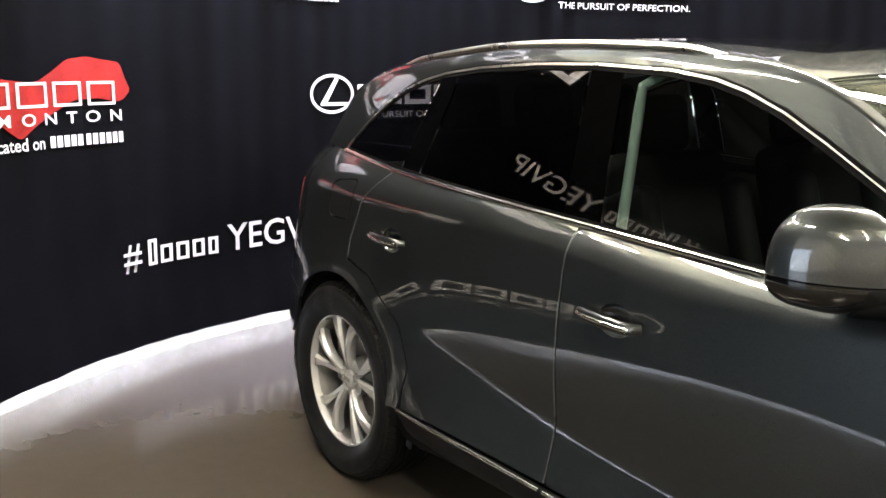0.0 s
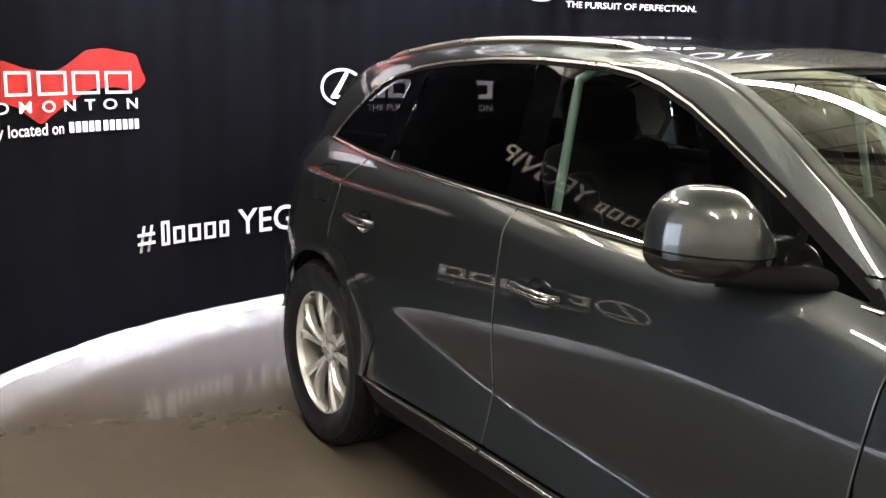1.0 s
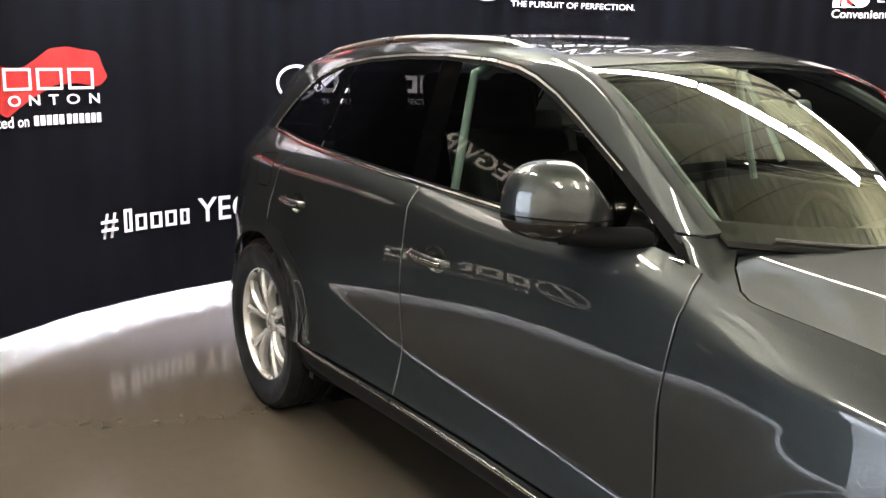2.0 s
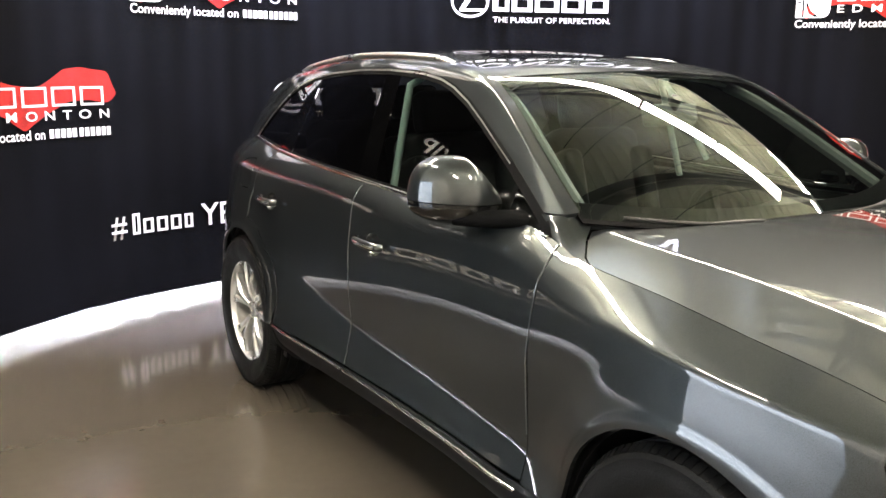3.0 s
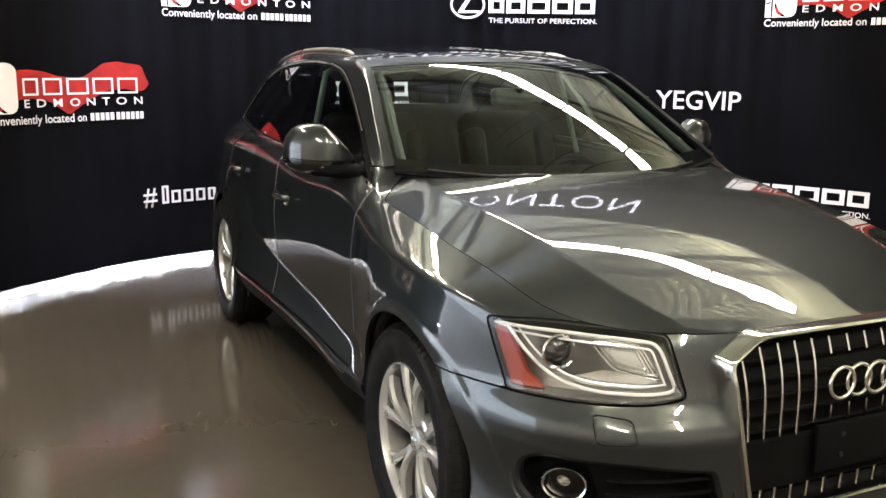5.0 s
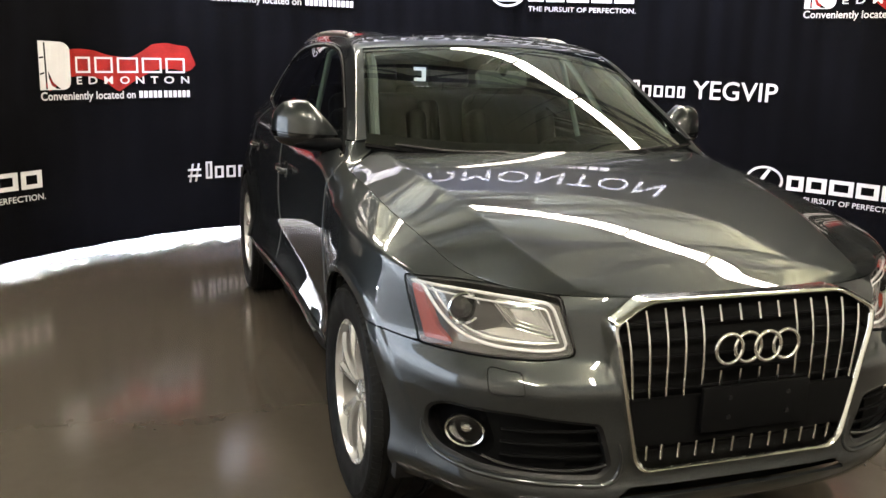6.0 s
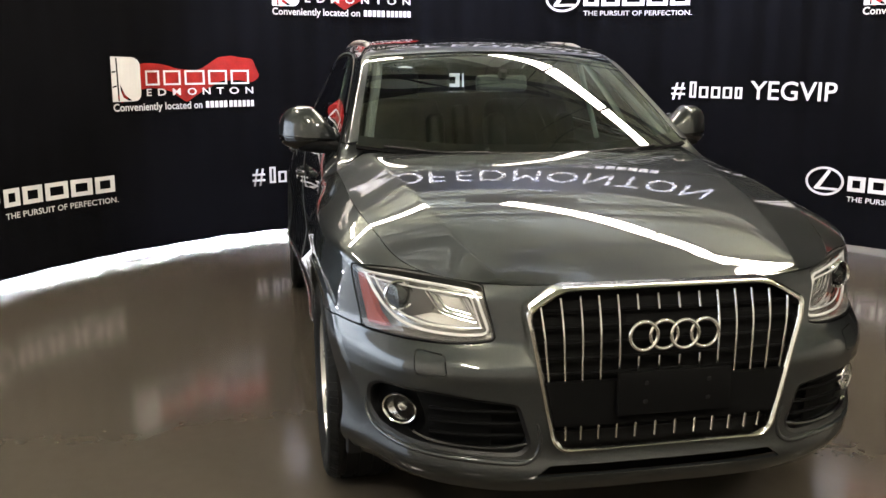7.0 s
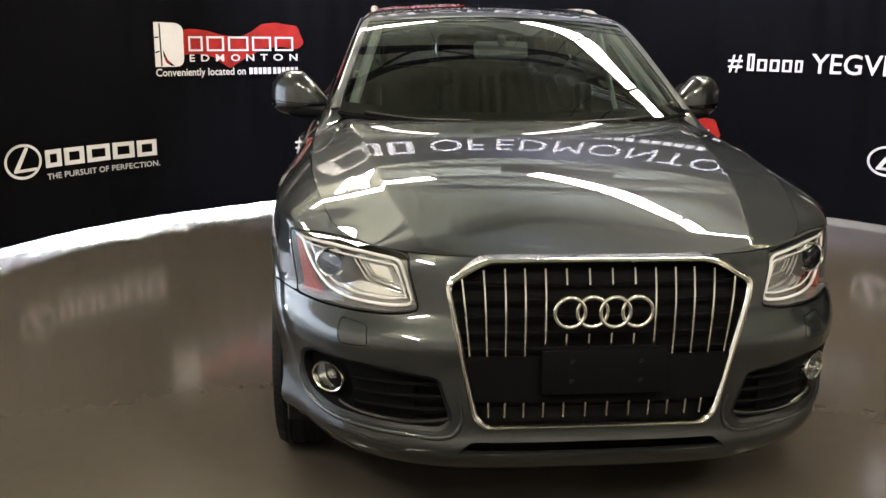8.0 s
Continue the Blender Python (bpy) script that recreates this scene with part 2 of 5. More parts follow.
def tube(points, radius, sides=10, closed=False, flat=1.0, up=(0, 0, 1), caps=True):
    """A bar along points. radius: one, or one for each point. flat: its height against its width."""
    pts = [Vector(p) for p in points]
    rad = [float(q) for q in radius] if hasattr(radius, "__len__") else [radius] * len(pts)
    bm, rings = bmesh.new(), []
    for i, p in enumerate(pts):
        a = pts[i - 1] if i or closed else p
        b = pts[(i + 1) % len(pts)] if i + 1 < len(pts) or closed else p
        t = (b - a).normalized()
        w = t.cross(Vector(up))
        w = w.normalized() if w.length > 1e-6 else t.orthogonal().normalized()
        h = w.cross(t)
        rings.append([bm.verts.new(p + rad[i] * (math.cos(k) * w + flat * math.sin(k) * h)) for k in np.linspace(0, 2 * math.pi, sides, endpoint=False)])
    for i in range(len(rings) - (0 if closed else 1)):
        r, s = rings[i], rings[(i + 1) % len(rings)]
        for k in range(sides):
            bm.faces.new((r[k], r[(k + 1) % sides], s[(k + 1) % sides], s[k]))
    if caps and not closed:
        bm.faces.new(rings[0]), bm.faces.new(rings[-1][::-1])
    bmesh.ops.recalc_face_normals(bm, faces=bm.faces)
    return bm


def lathe(profile, steps=64, axis="x", closed=False):
    """Turns a profile of (along, radius) round an axis."""
    bm, rings = bmesh.new(), []
    for k in np.linspace(0, 2 * math.pi, steps, endpoint=False):
        c, s = math.cos(k), math.sin(k)
        rings.append([bm.verts.new({"x": (a, r * c, r * s), "y": (r * c, a, r * s), "z": (r * c, r * s, a)}[axis]) for a, r in profile])
    n = len(profile)
    for i in range(steps):
        p, q = rings[i], rings[(i + 1) % steps]
        for j in range(n if closed else n - 1):
            bm.faces.new((p[j], p[(j + 1) % n], q[(j + 1) % n], q[j]))
    bmesh.ops.remove_doubles(bm, verts=bm.verts, dist=1e-5)
    bmesh.ops.recalc_face_normals(bm, faces=bm.faces)
    return bm


def prism(outline, depth, place, bevel=0.0):
    """A plate with the given (a, b) outline; place(a, b, c) puts its points, c from 0 to depth."""
    bm = bmesh.new()
    front = [bm.verts.new(place(a, b, 0)) for a, b in outline]
    back = [bm.verts.new(place(a, b, depth)) for a, b in outline]
    top = bm.faces.new(front)
    bm.faces.new(back[::-1])
    n = len(front)
    for i in range(n):
        bm.faces.new((front[i], back[i], back[(i + 1) % n], front[(i + 1) % n]))
    bmesh.ops.recalc_face_normals(bm, faces=bm.faces)
    if bevel:
        bmesh.ops.bevel(bm, geom=list(top.edges), offset=bevel, segments=2, profile=0.5, affect="EDGES")
    return bm


def merge(*bms):
    """Joins bmeshes into the first."""
    first = bms[0]
    for b in bms[1:]:
        me = bpy.data.meshes.new("tmp")
        b.to_mesh(me)
        b.free()
        first.from_mesh(me)
        bpy.data.meshes.remove(me)
    return first


def lines(name, outline, closed=True, step_len=0.02):
    """Points along a polyline at even steps."""
    pts = np.array(outline, float)
    if closed:
        pts = np.vstack([pts, pts[:1]])
    seg = np.linalg.norm(np.diff(pts, axis=0), axis=1)
    s = np.r_[0, np.cumsum(seg)]
    q = np.linspace(0, s[-1], max(8, int(s[-1] / step_len)) + 1)
    got = np.stack([np.interp(q, s, pts[:, k]) for k in range(pts.shape[1])], 1)
    return got[:-1] if closed else got


# ---- the room ----
LAMP_Z = 4.3
RX, RY, RING = 0.383, -0.295, 3.83          # the curtain's middle and radius
CURTAIN_TOP, HEM, CURTAIN_END = 3.95, 0.030, -80.0


def cloth(theta, z, lift=0.0):
    """A point of the hanging curtain: theta in radians from the back, clockwise seen from above."""
    s = theta * RING
    z = np.asarray(z, float)
    fold = 0.007 * np.sin(s * 13.1 + 1.3 * np.sin(s * 2.3)) + 0.0045 * np.sin(s * 31 + 2.1 * np.sin(s * 1.7)) + 0.022 * np.sin(s * 3.3 + 0.5)
    gather = 0.45 + 0.55 * step(0.4, 3.0, z)
    bunch = 0.022 * np.sin(s * 29 + 0.6 * np.sin(s * 9)) * np.exp(-((np.asarray(theta) - 0.33) / 0.15) ** 4) * step(1.45, 2.1, z)
    r = RING + fold * gather + bunch - lift - 0.055 * (1 - step(0.0, 0.45, z))
    return RX + r * np.sin(theta), RY + r * np.cos(theta), z


floor = bmesh.new()
bmesh.ops.create_grid(floor, x_segments=52, y_segments=52, size=13)
FLOOR = part("floor", floor, M_FLOOR, None, smooth=False)
tagged(FLOOR, "glossy brown-grey epoxy floor", "floor", kind="structure")

th = np.radians(np.linspace(CURTAIN_END, 118, 1150))
zs_ = np.r_[np.linspace(0, 1, 26)]
u, v = np.meshgrid(th, zs_, indexing="ij")
hem = HEM + 0.0010 * np.sin(u * 61) + 0.0007 * np.sin(u * 143 + 1) + 0.001 * np.sin(u * 23)
cx, cy, cz = cloth(u, hem + v * (CURTAIN_TOP - hem))
me = bpy.data.meshes.new("curtain")
n0, n1 = u.shape
me.from_pydata(np.stack([cx, cy, cz], -1).reshape(-1, 3).tolist(), [],
               [(i * n1 + j, (i + 1) * n1 + j, (i + 1) * n1 + j + 1, i * n1 + j + 1) for i in range(n0 - 1) for j in range(n1 - 1)])
curtain = part("curtain", me, M_CLOTH, None, thick=0.003, split=0)
tagged(curtain, "tall black fabric curtain printed with white and red motifs", "curtain", kind="structure")

# curtain rail
rail_pts = [cloth(t, CURTAIN_TOP + 0.02) for t in np.radians(np.linspace(CURTAIN_END, 118, 190))]
part("curtain_rail", tube([(float(a), float(b), float(c)) for a, b, c in rail_pts], 0.02, 8), M_ALU, curtain)


def on_cloth(bm, left, low, name, material, label="", lift=0.007, cut=0.05):
    """Lays a flat (x across, y up) bmesh onto the curtain, with its origin at the angle left and the height low."""
    for axis, lo, hi in ((0, min(q.co.x for q in bm.verts), max(q.co.x for q in bm.verts)),):
        for k in np.arange(lo + cut, hi, cut):
            bmesh.ops.bisect_plane(bm, geom=bm.verts[:] + bm.edges[:] + bm.faces[:], plane_co=(float(k), 0, 0), plane_no=(1, 0, 0), dist=1e-5)
    for q in bm.verts:
        th_ = radians(left) + q.co.x / RING
        q.co = Vector([float(c) for c in cloth(th_, low + q.co.y, lift + q.co.z)])
    return part(name, bm, material, curtain, label, smooth=False)


def text_mesh(words, width, height, spacing=1.0, shear=0.0, heavy=0.0):
    """Words in the built-in font as a flat bmesh, fitted to a width and a cap height."""
    cu = bpy.data.curves.new("words", "FONT")
    cu.body, cu.space_character, cu.shear, cu.resolution_u, cu.offset = words, spacing, shear, 3, heavy
    ob = bpy.data.objects.new("words", cu)
    scene.collection.objects.link(ob)
    bpy.context.view_layer.update()
    me_ = bpy.data.meshes.new_from_object(ob.evaluated_get(bpy.context.evaluated_depsgraph_get()))
    bm = bmesh.new()
    bm.from_mesh(me_)
    bpy.data.objects.remove(ob)
    bpy.data.meshes.remove(me_)
    xs = [q.co.x for q in bm.verts]
    lo, hi = min(xs), max(xs)
    for q in bm.verts:
        q.co = Vector(((q.co.x - lo) / (hi - lo) * width, q.co.y / 0.69 * height, 0))
    return bm


def flat(outline, holes=()):
    """A flat filled shape with holes, as a bmesh."""
    bm = bmesh.new()
    edges = []
    for ring in (outline, *holes):
        vs_ = [bm.verts.new((float(a), float(b), 0)) for a, b in ring]
        edges += [bm.edges.new((vs_[i], vs_[(i + 1) % len(vs_)])) for i in range(len(vs_))]
    bmesh.ops.triangle_fill(bm, edges=edges, use_beauty=True)
    return bm


def oval(cx_, cy_, a, b, n=44, turn=0.0):
    return [(cx_ + a * math.cos(k) , cy_ + b * math.sin(k)) for k in np.linspace(0, 2 * math.pi, n, endpoint=False)]


def letter_bars(width, height, shares, stroke, gap, low=1.0):
    """Plain hollow frames that stand for a lettered mark; low: the later ones' height against the first's."""
    bm, total, at, full = None, sum(shares), 0.0, height
    for i, s in enumerate(shares):
        height = full * (low if i else 1.0)
        w = width * s / total - gap
        side_ = stroke * 1.25
        piece = flat([(at, 0), (at + w, 0), (at + w, height), (at, height)],
                     [[(at + side_, stroke), (at + w - side_, stroke), (at + w - side_, height - stroke), (at + side_, height - stroke)]])
        bm = piece if bm is None else merge(bm, piece)
        at += w + gap
    return bm


def solid_bars(width, height, count, gap):
    bm, w = None, (width + gap) / count - gap
    for i in range(count):
        o = flat([(i * (w + gap), 0), (i * (w + gap) + w, 0), (i * (w + gap) + w, height), (i * (w + gap), height)])
        bm = o if bm is None else merge(bm, o)
    return bm


def shift(bm, dx, dy):
    for q in bm.verts:
        q.co += Vector((dx, dy, 0))
    return bm


def print_dealer(left, low):
    """Shield, red scarf, block letters, town and tag line; low: foot of the tag line."""
    scarf = [(0.04, 0.11), (0.073, 0.055), (0.21, 0.153), (0.316, 0.166), (0.42, 0.158), (0.51, 0.132), (0.575, 0.085), (0.632, 0.047), (0.70, 0.092), (0.826, 0.153), (0.948, 0.209), (1.094, 0.217), (1.19, 0.196), (1.24, 0.204), (1.288, 0.251),
             (1.262, 0.30), (1.235, 0.372), (1.215, 0.388), (1.11, 0.400), (1.045, 0.412), (0.924, 0.398), (0.826, 0.336), (0.76, 0.305), (0.705, 0.294), (0.56, 0.31), (0.44, 0.343), (0.34, 0.353), (0.25, 0.350), (0.21, 0.336), (0.16, 0.22)]
    on_cloth(flat(rounded(scarf, 0.018, 4)), left, low, "printed_scarf", M_PRINT_RED, "red waving scarf print", 0.005)
    shield = flat(rounded([(0.0, 0.07), (0.10, 0.07), (0.235, 0.07), (0.235, 0.36), (0.19, 0.395), (0.0, 0.40)], [0, 0.0, 0.08, 0.03, 0.03, 0]),
                  [rounded([(0.045, 0.075), (0.058, 0.075), (0.052, 0.39), (0.04, 0.39)], 0.0),
                   [(0.004, 0.17), (0.038, 0.18), (0.038, 0.192), (0.004, 0.182)], [(0.004, 0.28), (0.036, 0.285), (0.036, 0.297), (0.004, 0.292)],
                   [(0.066, 0.20), (0.105, 0.12), (0.16, 0.076), (0.13, 0.076), (0.09, 0.10), (0.07, 0.15)]])
    on_cloth(shield, left, low, "printed_shield", M_PRINT)
    on_cloth(shift(letter_bars(0.945, 0.112, (4, 4.6, 5.4, 5, 4.8), 0.013, 0.034), 0.277, 0.185), left, low, "printed_mark", M_PRINT, lift=0.009)
    on_cloth(shift(text_mesh("EDMONTON", 0.94, 0.052, 1.9, heavy=0.012), 0.283, 0.107), left, low, "printed_words", M_PRINT, lift=0.009)
    on_cloth(shift(text_mesh("Conveniently located on", 0.765, 0.055, 1.0, heavy=0.012), 0.0, 0.0), left, low, "printed_words", M_PRINT, lift=0.009)
    on_cloth(shift(solid_bars(0.19, 0.052, 5, 0.010), 0.80, 0.0), left, low, "printed_bars", M_PRINT, lift=0.009)
    on_cloth(shift(solid_bars(0.215, 0.052, 6, 0.010), 1.01, 0.0), left, low, "printed_bars", M_PRINT, lift=0.009)


def print_emblem(left, low):
    """Oval emblem, block letters and the slogan; low: foot of the slogan."""
    ring = flat(oval(0.153, 0.148, 0.153, 0.118), [oval(0.153, 0.148, 0.134, 0.100)])
    slash = flat([(0.175, 0.245), (0.200, 0.235), (0.118, 0.098), (0.262, 0.098), (0.255, 0.078), (0.075, 0.078), (0.072, 0.09)])
    on_cloth(merge(ring, slash), left, low, "printed_oval", M_PRINT)
    on_cloth(shift(letter_bars(0.935, 0.122, (4, 4.6, 5.4, 5, 4.8), 0.030, 0.022), 0.335, 0.082), left, low, "printed_mark", M_PRINT)
    on_cloth(shift(text_mesh("THE PURSUIT OF PERFECTION.", 0.93, 0.040, 1.0, heavy=0.004), 0.338, 0.0), left, low, "printed_words", M_PRINT)


def print_tag(left, low):
    on_cloth(text_mesh("#", 0.115, 0.140, heavy=0.008), left, low, "printed_words", M_PRINT)
    on_cloth(shift(letter_bars(0.47, 0.138, (3.2, 4, 4, 4, 3.4), 0.016, 0.024, 0.70), 0.155, 0.0), left, low, "printed_mark", M_PRINT)
    on_cloth(shift(text_mesh("YEGVIP", 0.70, 0.150, heavy=0.008), 0.665, 0.0), left, low, "printed_words", M_PRINT)


print_dealer(13.5, 0.36)
for left in (-41.75, 70.2):
    print_dealer(left, 1.09)
for left in (-20.5, 55.3):
    print_dealer(left, 1.84)
for left, low in ((-60.9, 0.415), (50.5, 0.372), (-5.2, 1.155), (15.9, 1.867), (90, 1.867)):
    print_emblem(left, low)
for left, low in ((-24.0, 0.435), (32.9, 1.165), (-59.6, 2.23), (88, 0.435)):
    print_tag(left, low)
# high sign over the back, in the brightened white
on_cloth(letter_bars(1.86, 0.50, (4, 4.4, 5, 5, 4.4), 0.062, 0.075), -36.6, 3.09, "printed_mark", M_PRINT_LIT)
on_cloth(text_mesh("OF", 0.60, 0.50), -7.3, 3.09, "printed_words", M_PRINT_LIT)
on_cloth(text_mesh("EDMONTON", 2.80, 0.50, 1.08), 3.6, 3.09, "printed_words", M_PRINT_LIT)
on_cloth(text_mesh("Conveniently located on", 2.22, 0.15), -18.5, 2.72, "printed_words", M_PRINT_LIT)
on_cloth(solid_bars(0.52, 0.14, 5, 0.026), 16.6, 2.72, "printed_bars", M_PRINT_LIT)
on_cloth(solid_bars(0.66, 0.14, 6, 0.026), 25.4, 2.72, "printed_bars", M_PRINT_LIT)

# unseen glowing strip, added behind the hem to light the floor under it
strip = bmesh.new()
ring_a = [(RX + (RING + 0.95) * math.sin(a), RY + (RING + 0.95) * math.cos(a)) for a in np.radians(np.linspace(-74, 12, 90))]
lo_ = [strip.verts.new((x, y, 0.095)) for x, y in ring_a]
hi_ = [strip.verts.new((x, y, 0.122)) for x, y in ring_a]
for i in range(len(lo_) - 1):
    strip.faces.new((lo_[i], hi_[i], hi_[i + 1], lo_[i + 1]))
tagged(part("hem_glow_strip", strip, M_LEAK, None, thick=0.02), "unseen glowing strip added behind the curtain to light the floor at its hem", "lamp")

# outer hall
GATE = (-2.9, 6.5, 3.0)          # the wide door, unseen and assumed for the car's bluish reflections: from, to, height
hall = bmesh.new()
for sx, sy, lx, ly in ((2, 12.1, 20.4, 0.2), (12.1, 0, 0.2, 24), (2, -12.1, 20.4, 0.2)):
    box(hall, (lx, ly, 6.2), (sx, sy, 3.1))
for y0, y1, z0, z1 in ((-12.0, GATE[0], 0, 6.2), (GATE[1], 12.0, 0, 6.2), (GATE[0], GATE[1], GATE[2], 6.2)):
    box(hall, (0.2, y1 - y0, z1 - z0), (-8.1, (y0 + y1) / 2, (z0 + z1) / 2))
tagged(part("wall_hall", hall, M_WALL, None, smooth=False), "pale painted block walls of the hall", "wall", kind="structure")
gate = empty("door_hall", None)
for y in (GATE[0] + 0.05, GATE[1] - 0.05):
    part("door_track", box(bmesh.new(), (0.08, 0.1, GATE[2]), (-7.95, y, GATE[2] / 2)), M_RIM, gate, smooth=False)
part("door_roll", tube([(-7.8, GATE[0], GATE[2] + 0.2), (-7.8, GATE[1], GATE[2] + 0.2)], 0.22, 20), M_RIM, gate)
tagged(gate, "unseen rolled-up hall door, assumed for the bluish light on the car", "door", kind="structure")
# glowing panel added outside the door as the bluish light's source
sky = box(bmesh.new(), (0.05, GATE[1] - GATE[0] + 4, 4.4), (-9.0, (GATE[0] + GATE[1]) / 2, 2.2))
tagged(part("backdrop", sky, M_SKY, None, smooth=False), "glowing panel outside the assumed door, for the bluish light on the car", "sky", kind="structure")
deck = bmesh.new()
for i in range(110):
    box(deck, (0.12, 24, 0.06), (-11.9 + i * 0.22, 0, 6.075))
    box(deck, (0.11, 24, 0.05), (-11.79 + i * 0.22, 0, 6.12))
tagged(part("ceiling", deck, M_CEIL, None, smooth=False), "ribbed metal deck ceiling", "ceiling", kind="structure")


def truss(y):
    t = empty("roof_truss", None, at=(0, y, 0))
    for z in (5.25, 5.85):
        part("chord", box(bmesh.new(), (23.9, 0.09, 0.09), (0, 0, z)), M_TRUSS, t, smooth=False)
    for i in range(24):
        x = -11.5 + i
        a, b = (x, 0, 5.25 if i % 2 else 5.85), (x + 1, 0, 5.85 if i % 2 else 5.25)
        part("web", tube([a, b], 0.025, 6), M_TRUSS, t)
    return tagged(t, "dark steel lattice roof truss", "truss", group="roof trusses")


for y in np.arange(-10, 11, 2.0):
    truss(float(y))


def tube_lamp(a, b, height, wide):
    """A batten with a white diffuser, hung between two points over the curtain ring."""
    t = empty("tube_lamp", None)
    length = math.dist(a, b)
    t.matrix_basis = pose((a[0] + b[0]) / 2, (a[1] + b[1]) / 2, height, 0, 0, math.degrees(math.atan2(b[1] - a[1], b[0] - a[0])))
    part("housing", box(bmesh.new(), (length, wide + 0.02, 0.05), (0, 0, 0.037), bevel=0.01), M_RIM, t, smooth=False)
    part("diffuser", box(bmesh.new(), (length - 0.03, wide, 0.02), bevel=0.006), M_TUBE, t, smooth=False)
    for s in (-0.36, 0.36):
        part("hanger", tube([(s * length, 0, 0.08), (s * length, 0, 6.0 - height)], 0.006, 6), M_TRUSS, t)
    return tagged(t, "long white strip lamp hanging over the curtain ring", "ceiling lamp", group="ceiling lamps")


for k in range(4):
    f = [(0.72 + 0.545 * (k + e), 1.83 - 0.58 * (k + e)) for e in (0.003, 0.997)]
    tube_lamp(f[0], f[1], 3.5, 0.18)
for a, b in (((-0.15, 2.72), (-1.15, 2.30)), ((-1.20, 2.26), (-2.05, 1.55)), ((-2.52, 0.75), (-2.72, -0.40))):
    tube_lamp(a, b, LAMP_Z, 0.19)


def hall_lamp(x, y, glow):
    t = empty("hall_lamp", None, at=(x, y, 5.3))
    for s in (-0.05, 0.05):
        part("tube", tube([(s, -1.15, 0), (s, 1.15, 0)], 0.019, 10), glow, t)
    part("spine", box(bmesh.new(), (0.05, 2.3, 0.04), (0, 0, 0.05)), M_RIM, t, smooth=False)
    part("hanger", tube([(0, 0, 0.07), (0, 0, 0.74)], 0.006, 6), M_TRUSS, t)
    return tagged(t, "bare twin-tube lamp out of view, for reflections and front fill", "ceiling lamp", group="hall lamps")


for x, y in ((6.1, -1.2), (6.1, 1.25), (6.1, 3.7), (-2.0, 4.6), (-2.0, 7.2)):
    hall_lamp(x, y, M_HALL)
# three unseen lamps added in front of the car to brighten its bumper
for x, y in ((-3.6, -6.4), (0.0, -6.8), (3.6, -6.8)):
    hall_lamp(x, y, M_FRONT_FILL)

# unseen tube, added to give the curtain's upper folds a bluish glow
wash = empty("curtain_wash_fill", None)
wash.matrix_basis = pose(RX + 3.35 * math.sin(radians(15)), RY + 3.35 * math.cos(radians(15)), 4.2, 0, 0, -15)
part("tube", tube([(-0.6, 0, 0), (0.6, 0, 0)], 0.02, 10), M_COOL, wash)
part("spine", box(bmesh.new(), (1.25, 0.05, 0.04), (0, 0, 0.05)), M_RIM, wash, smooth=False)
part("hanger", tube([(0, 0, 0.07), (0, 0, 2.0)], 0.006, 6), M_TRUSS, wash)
# plate added to keep this tube's light off the car
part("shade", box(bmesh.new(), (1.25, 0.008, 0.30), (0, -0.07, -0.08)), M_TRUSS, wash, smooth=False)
tagged(wash, "unseen blue-white fill tube added to brighten the curtain's top", "ceiling lamp")


# ---- the car: base surfaces ----
# x across (the car's own right side is -x), y towards the rear, z up; the axles stand at y = -1.4035 and 1.4035.
AXLE, HUB, ARCH = 1.4035, 0.365, 0.405
YF, YR, QUARTER = -1.25, 1.30, 1.4          # where the nose and the tail begin to round, and the length of u for a quarter turn

belt_z = spline([(-2.65, 0.866), (-2.2, 0.864), (-1.98, 0.876), (-1.88, 0.895), (-1.77, 0.930), (-1.5, 0.985), (-1.2, 1.024), (-1.0, 1.042), (-0.9, 1.057), (-0.82, 1.078), (-0.2, 1.090), (0.3, 1.110), (1.2, 1.138), (1.7, 1.172), (2.0, 1.178), (2.7, 1.10)])
belt_x = spline([(-2.65, 0.045), (-2.2, 0.07), (-1.95, 0.09), (-1.77, 0.105), (-1.5, 0.100), (-1.2, 0.085), (-0.95, 0.070), (-0.82, 0.072), (-0.2, 0.061), (0.3, 0.056), (1.2, 0.078), (1.7, 0.120), (2.0, 0.11), (2.7, 0.05)])
shoulder = spline([(-2.65, 0.045), (-1.95, 0.044), (-1.75, 0.048), (-1.5, 0.064), (-1.2, 0.080), (-0.9, 0.088), (-0.8, 0.084), (-0.3, 0.074), (0.3, 0.071), (1.2, 0.088), (1.8, 0.12), (2.7, 0.10)])
# side of the doors: how far the skin leans in (degrees) by height, with a crease that rises to the rear
crease_z = spline([(-1.3, 0.50), (-0.72, 0.52), (-0.3, 0.548), (0.31, 0.59), (0.72, 0.648), (1.1, 0.68), (1.4, 0.69)])
crease_low = spline([(-1.3, 2.0), (-1.0, 3.5), (-0.88, 8.0), (-0.76, 13.0), (-0.68, 13.3), (-0.3, 11.0), (0.31, 7.5), (0.72, 5.2), (0.95, 5.5), (1.1, 6.0), (1.4, 6.0)])
hollow_z = spline([(-1.3, 0.845), (-0.7, 0.84), (-0.28, 0.83), (0.32, 0.76), (0.62, 0.715), (0.86, 0.672), (1.0, 0.63), (1.2, 0.55), (1.4, 0.50)])
hollow_lean = spline([(-1.3, 2.6), (-0.7, 1.4), (-0.28, 0.0), (0.32, -1.2), (0.86, -2.2), (1.1, -1.5), (1.4, -1.0)])
widen = spline([(-1.3, 0.030), (-0.9, 0.013), (0.3, 0.010), (1.0, 0.007), (1.4, 0.006)])
_zt = np.arange(0.18, 1.30, 0.002)
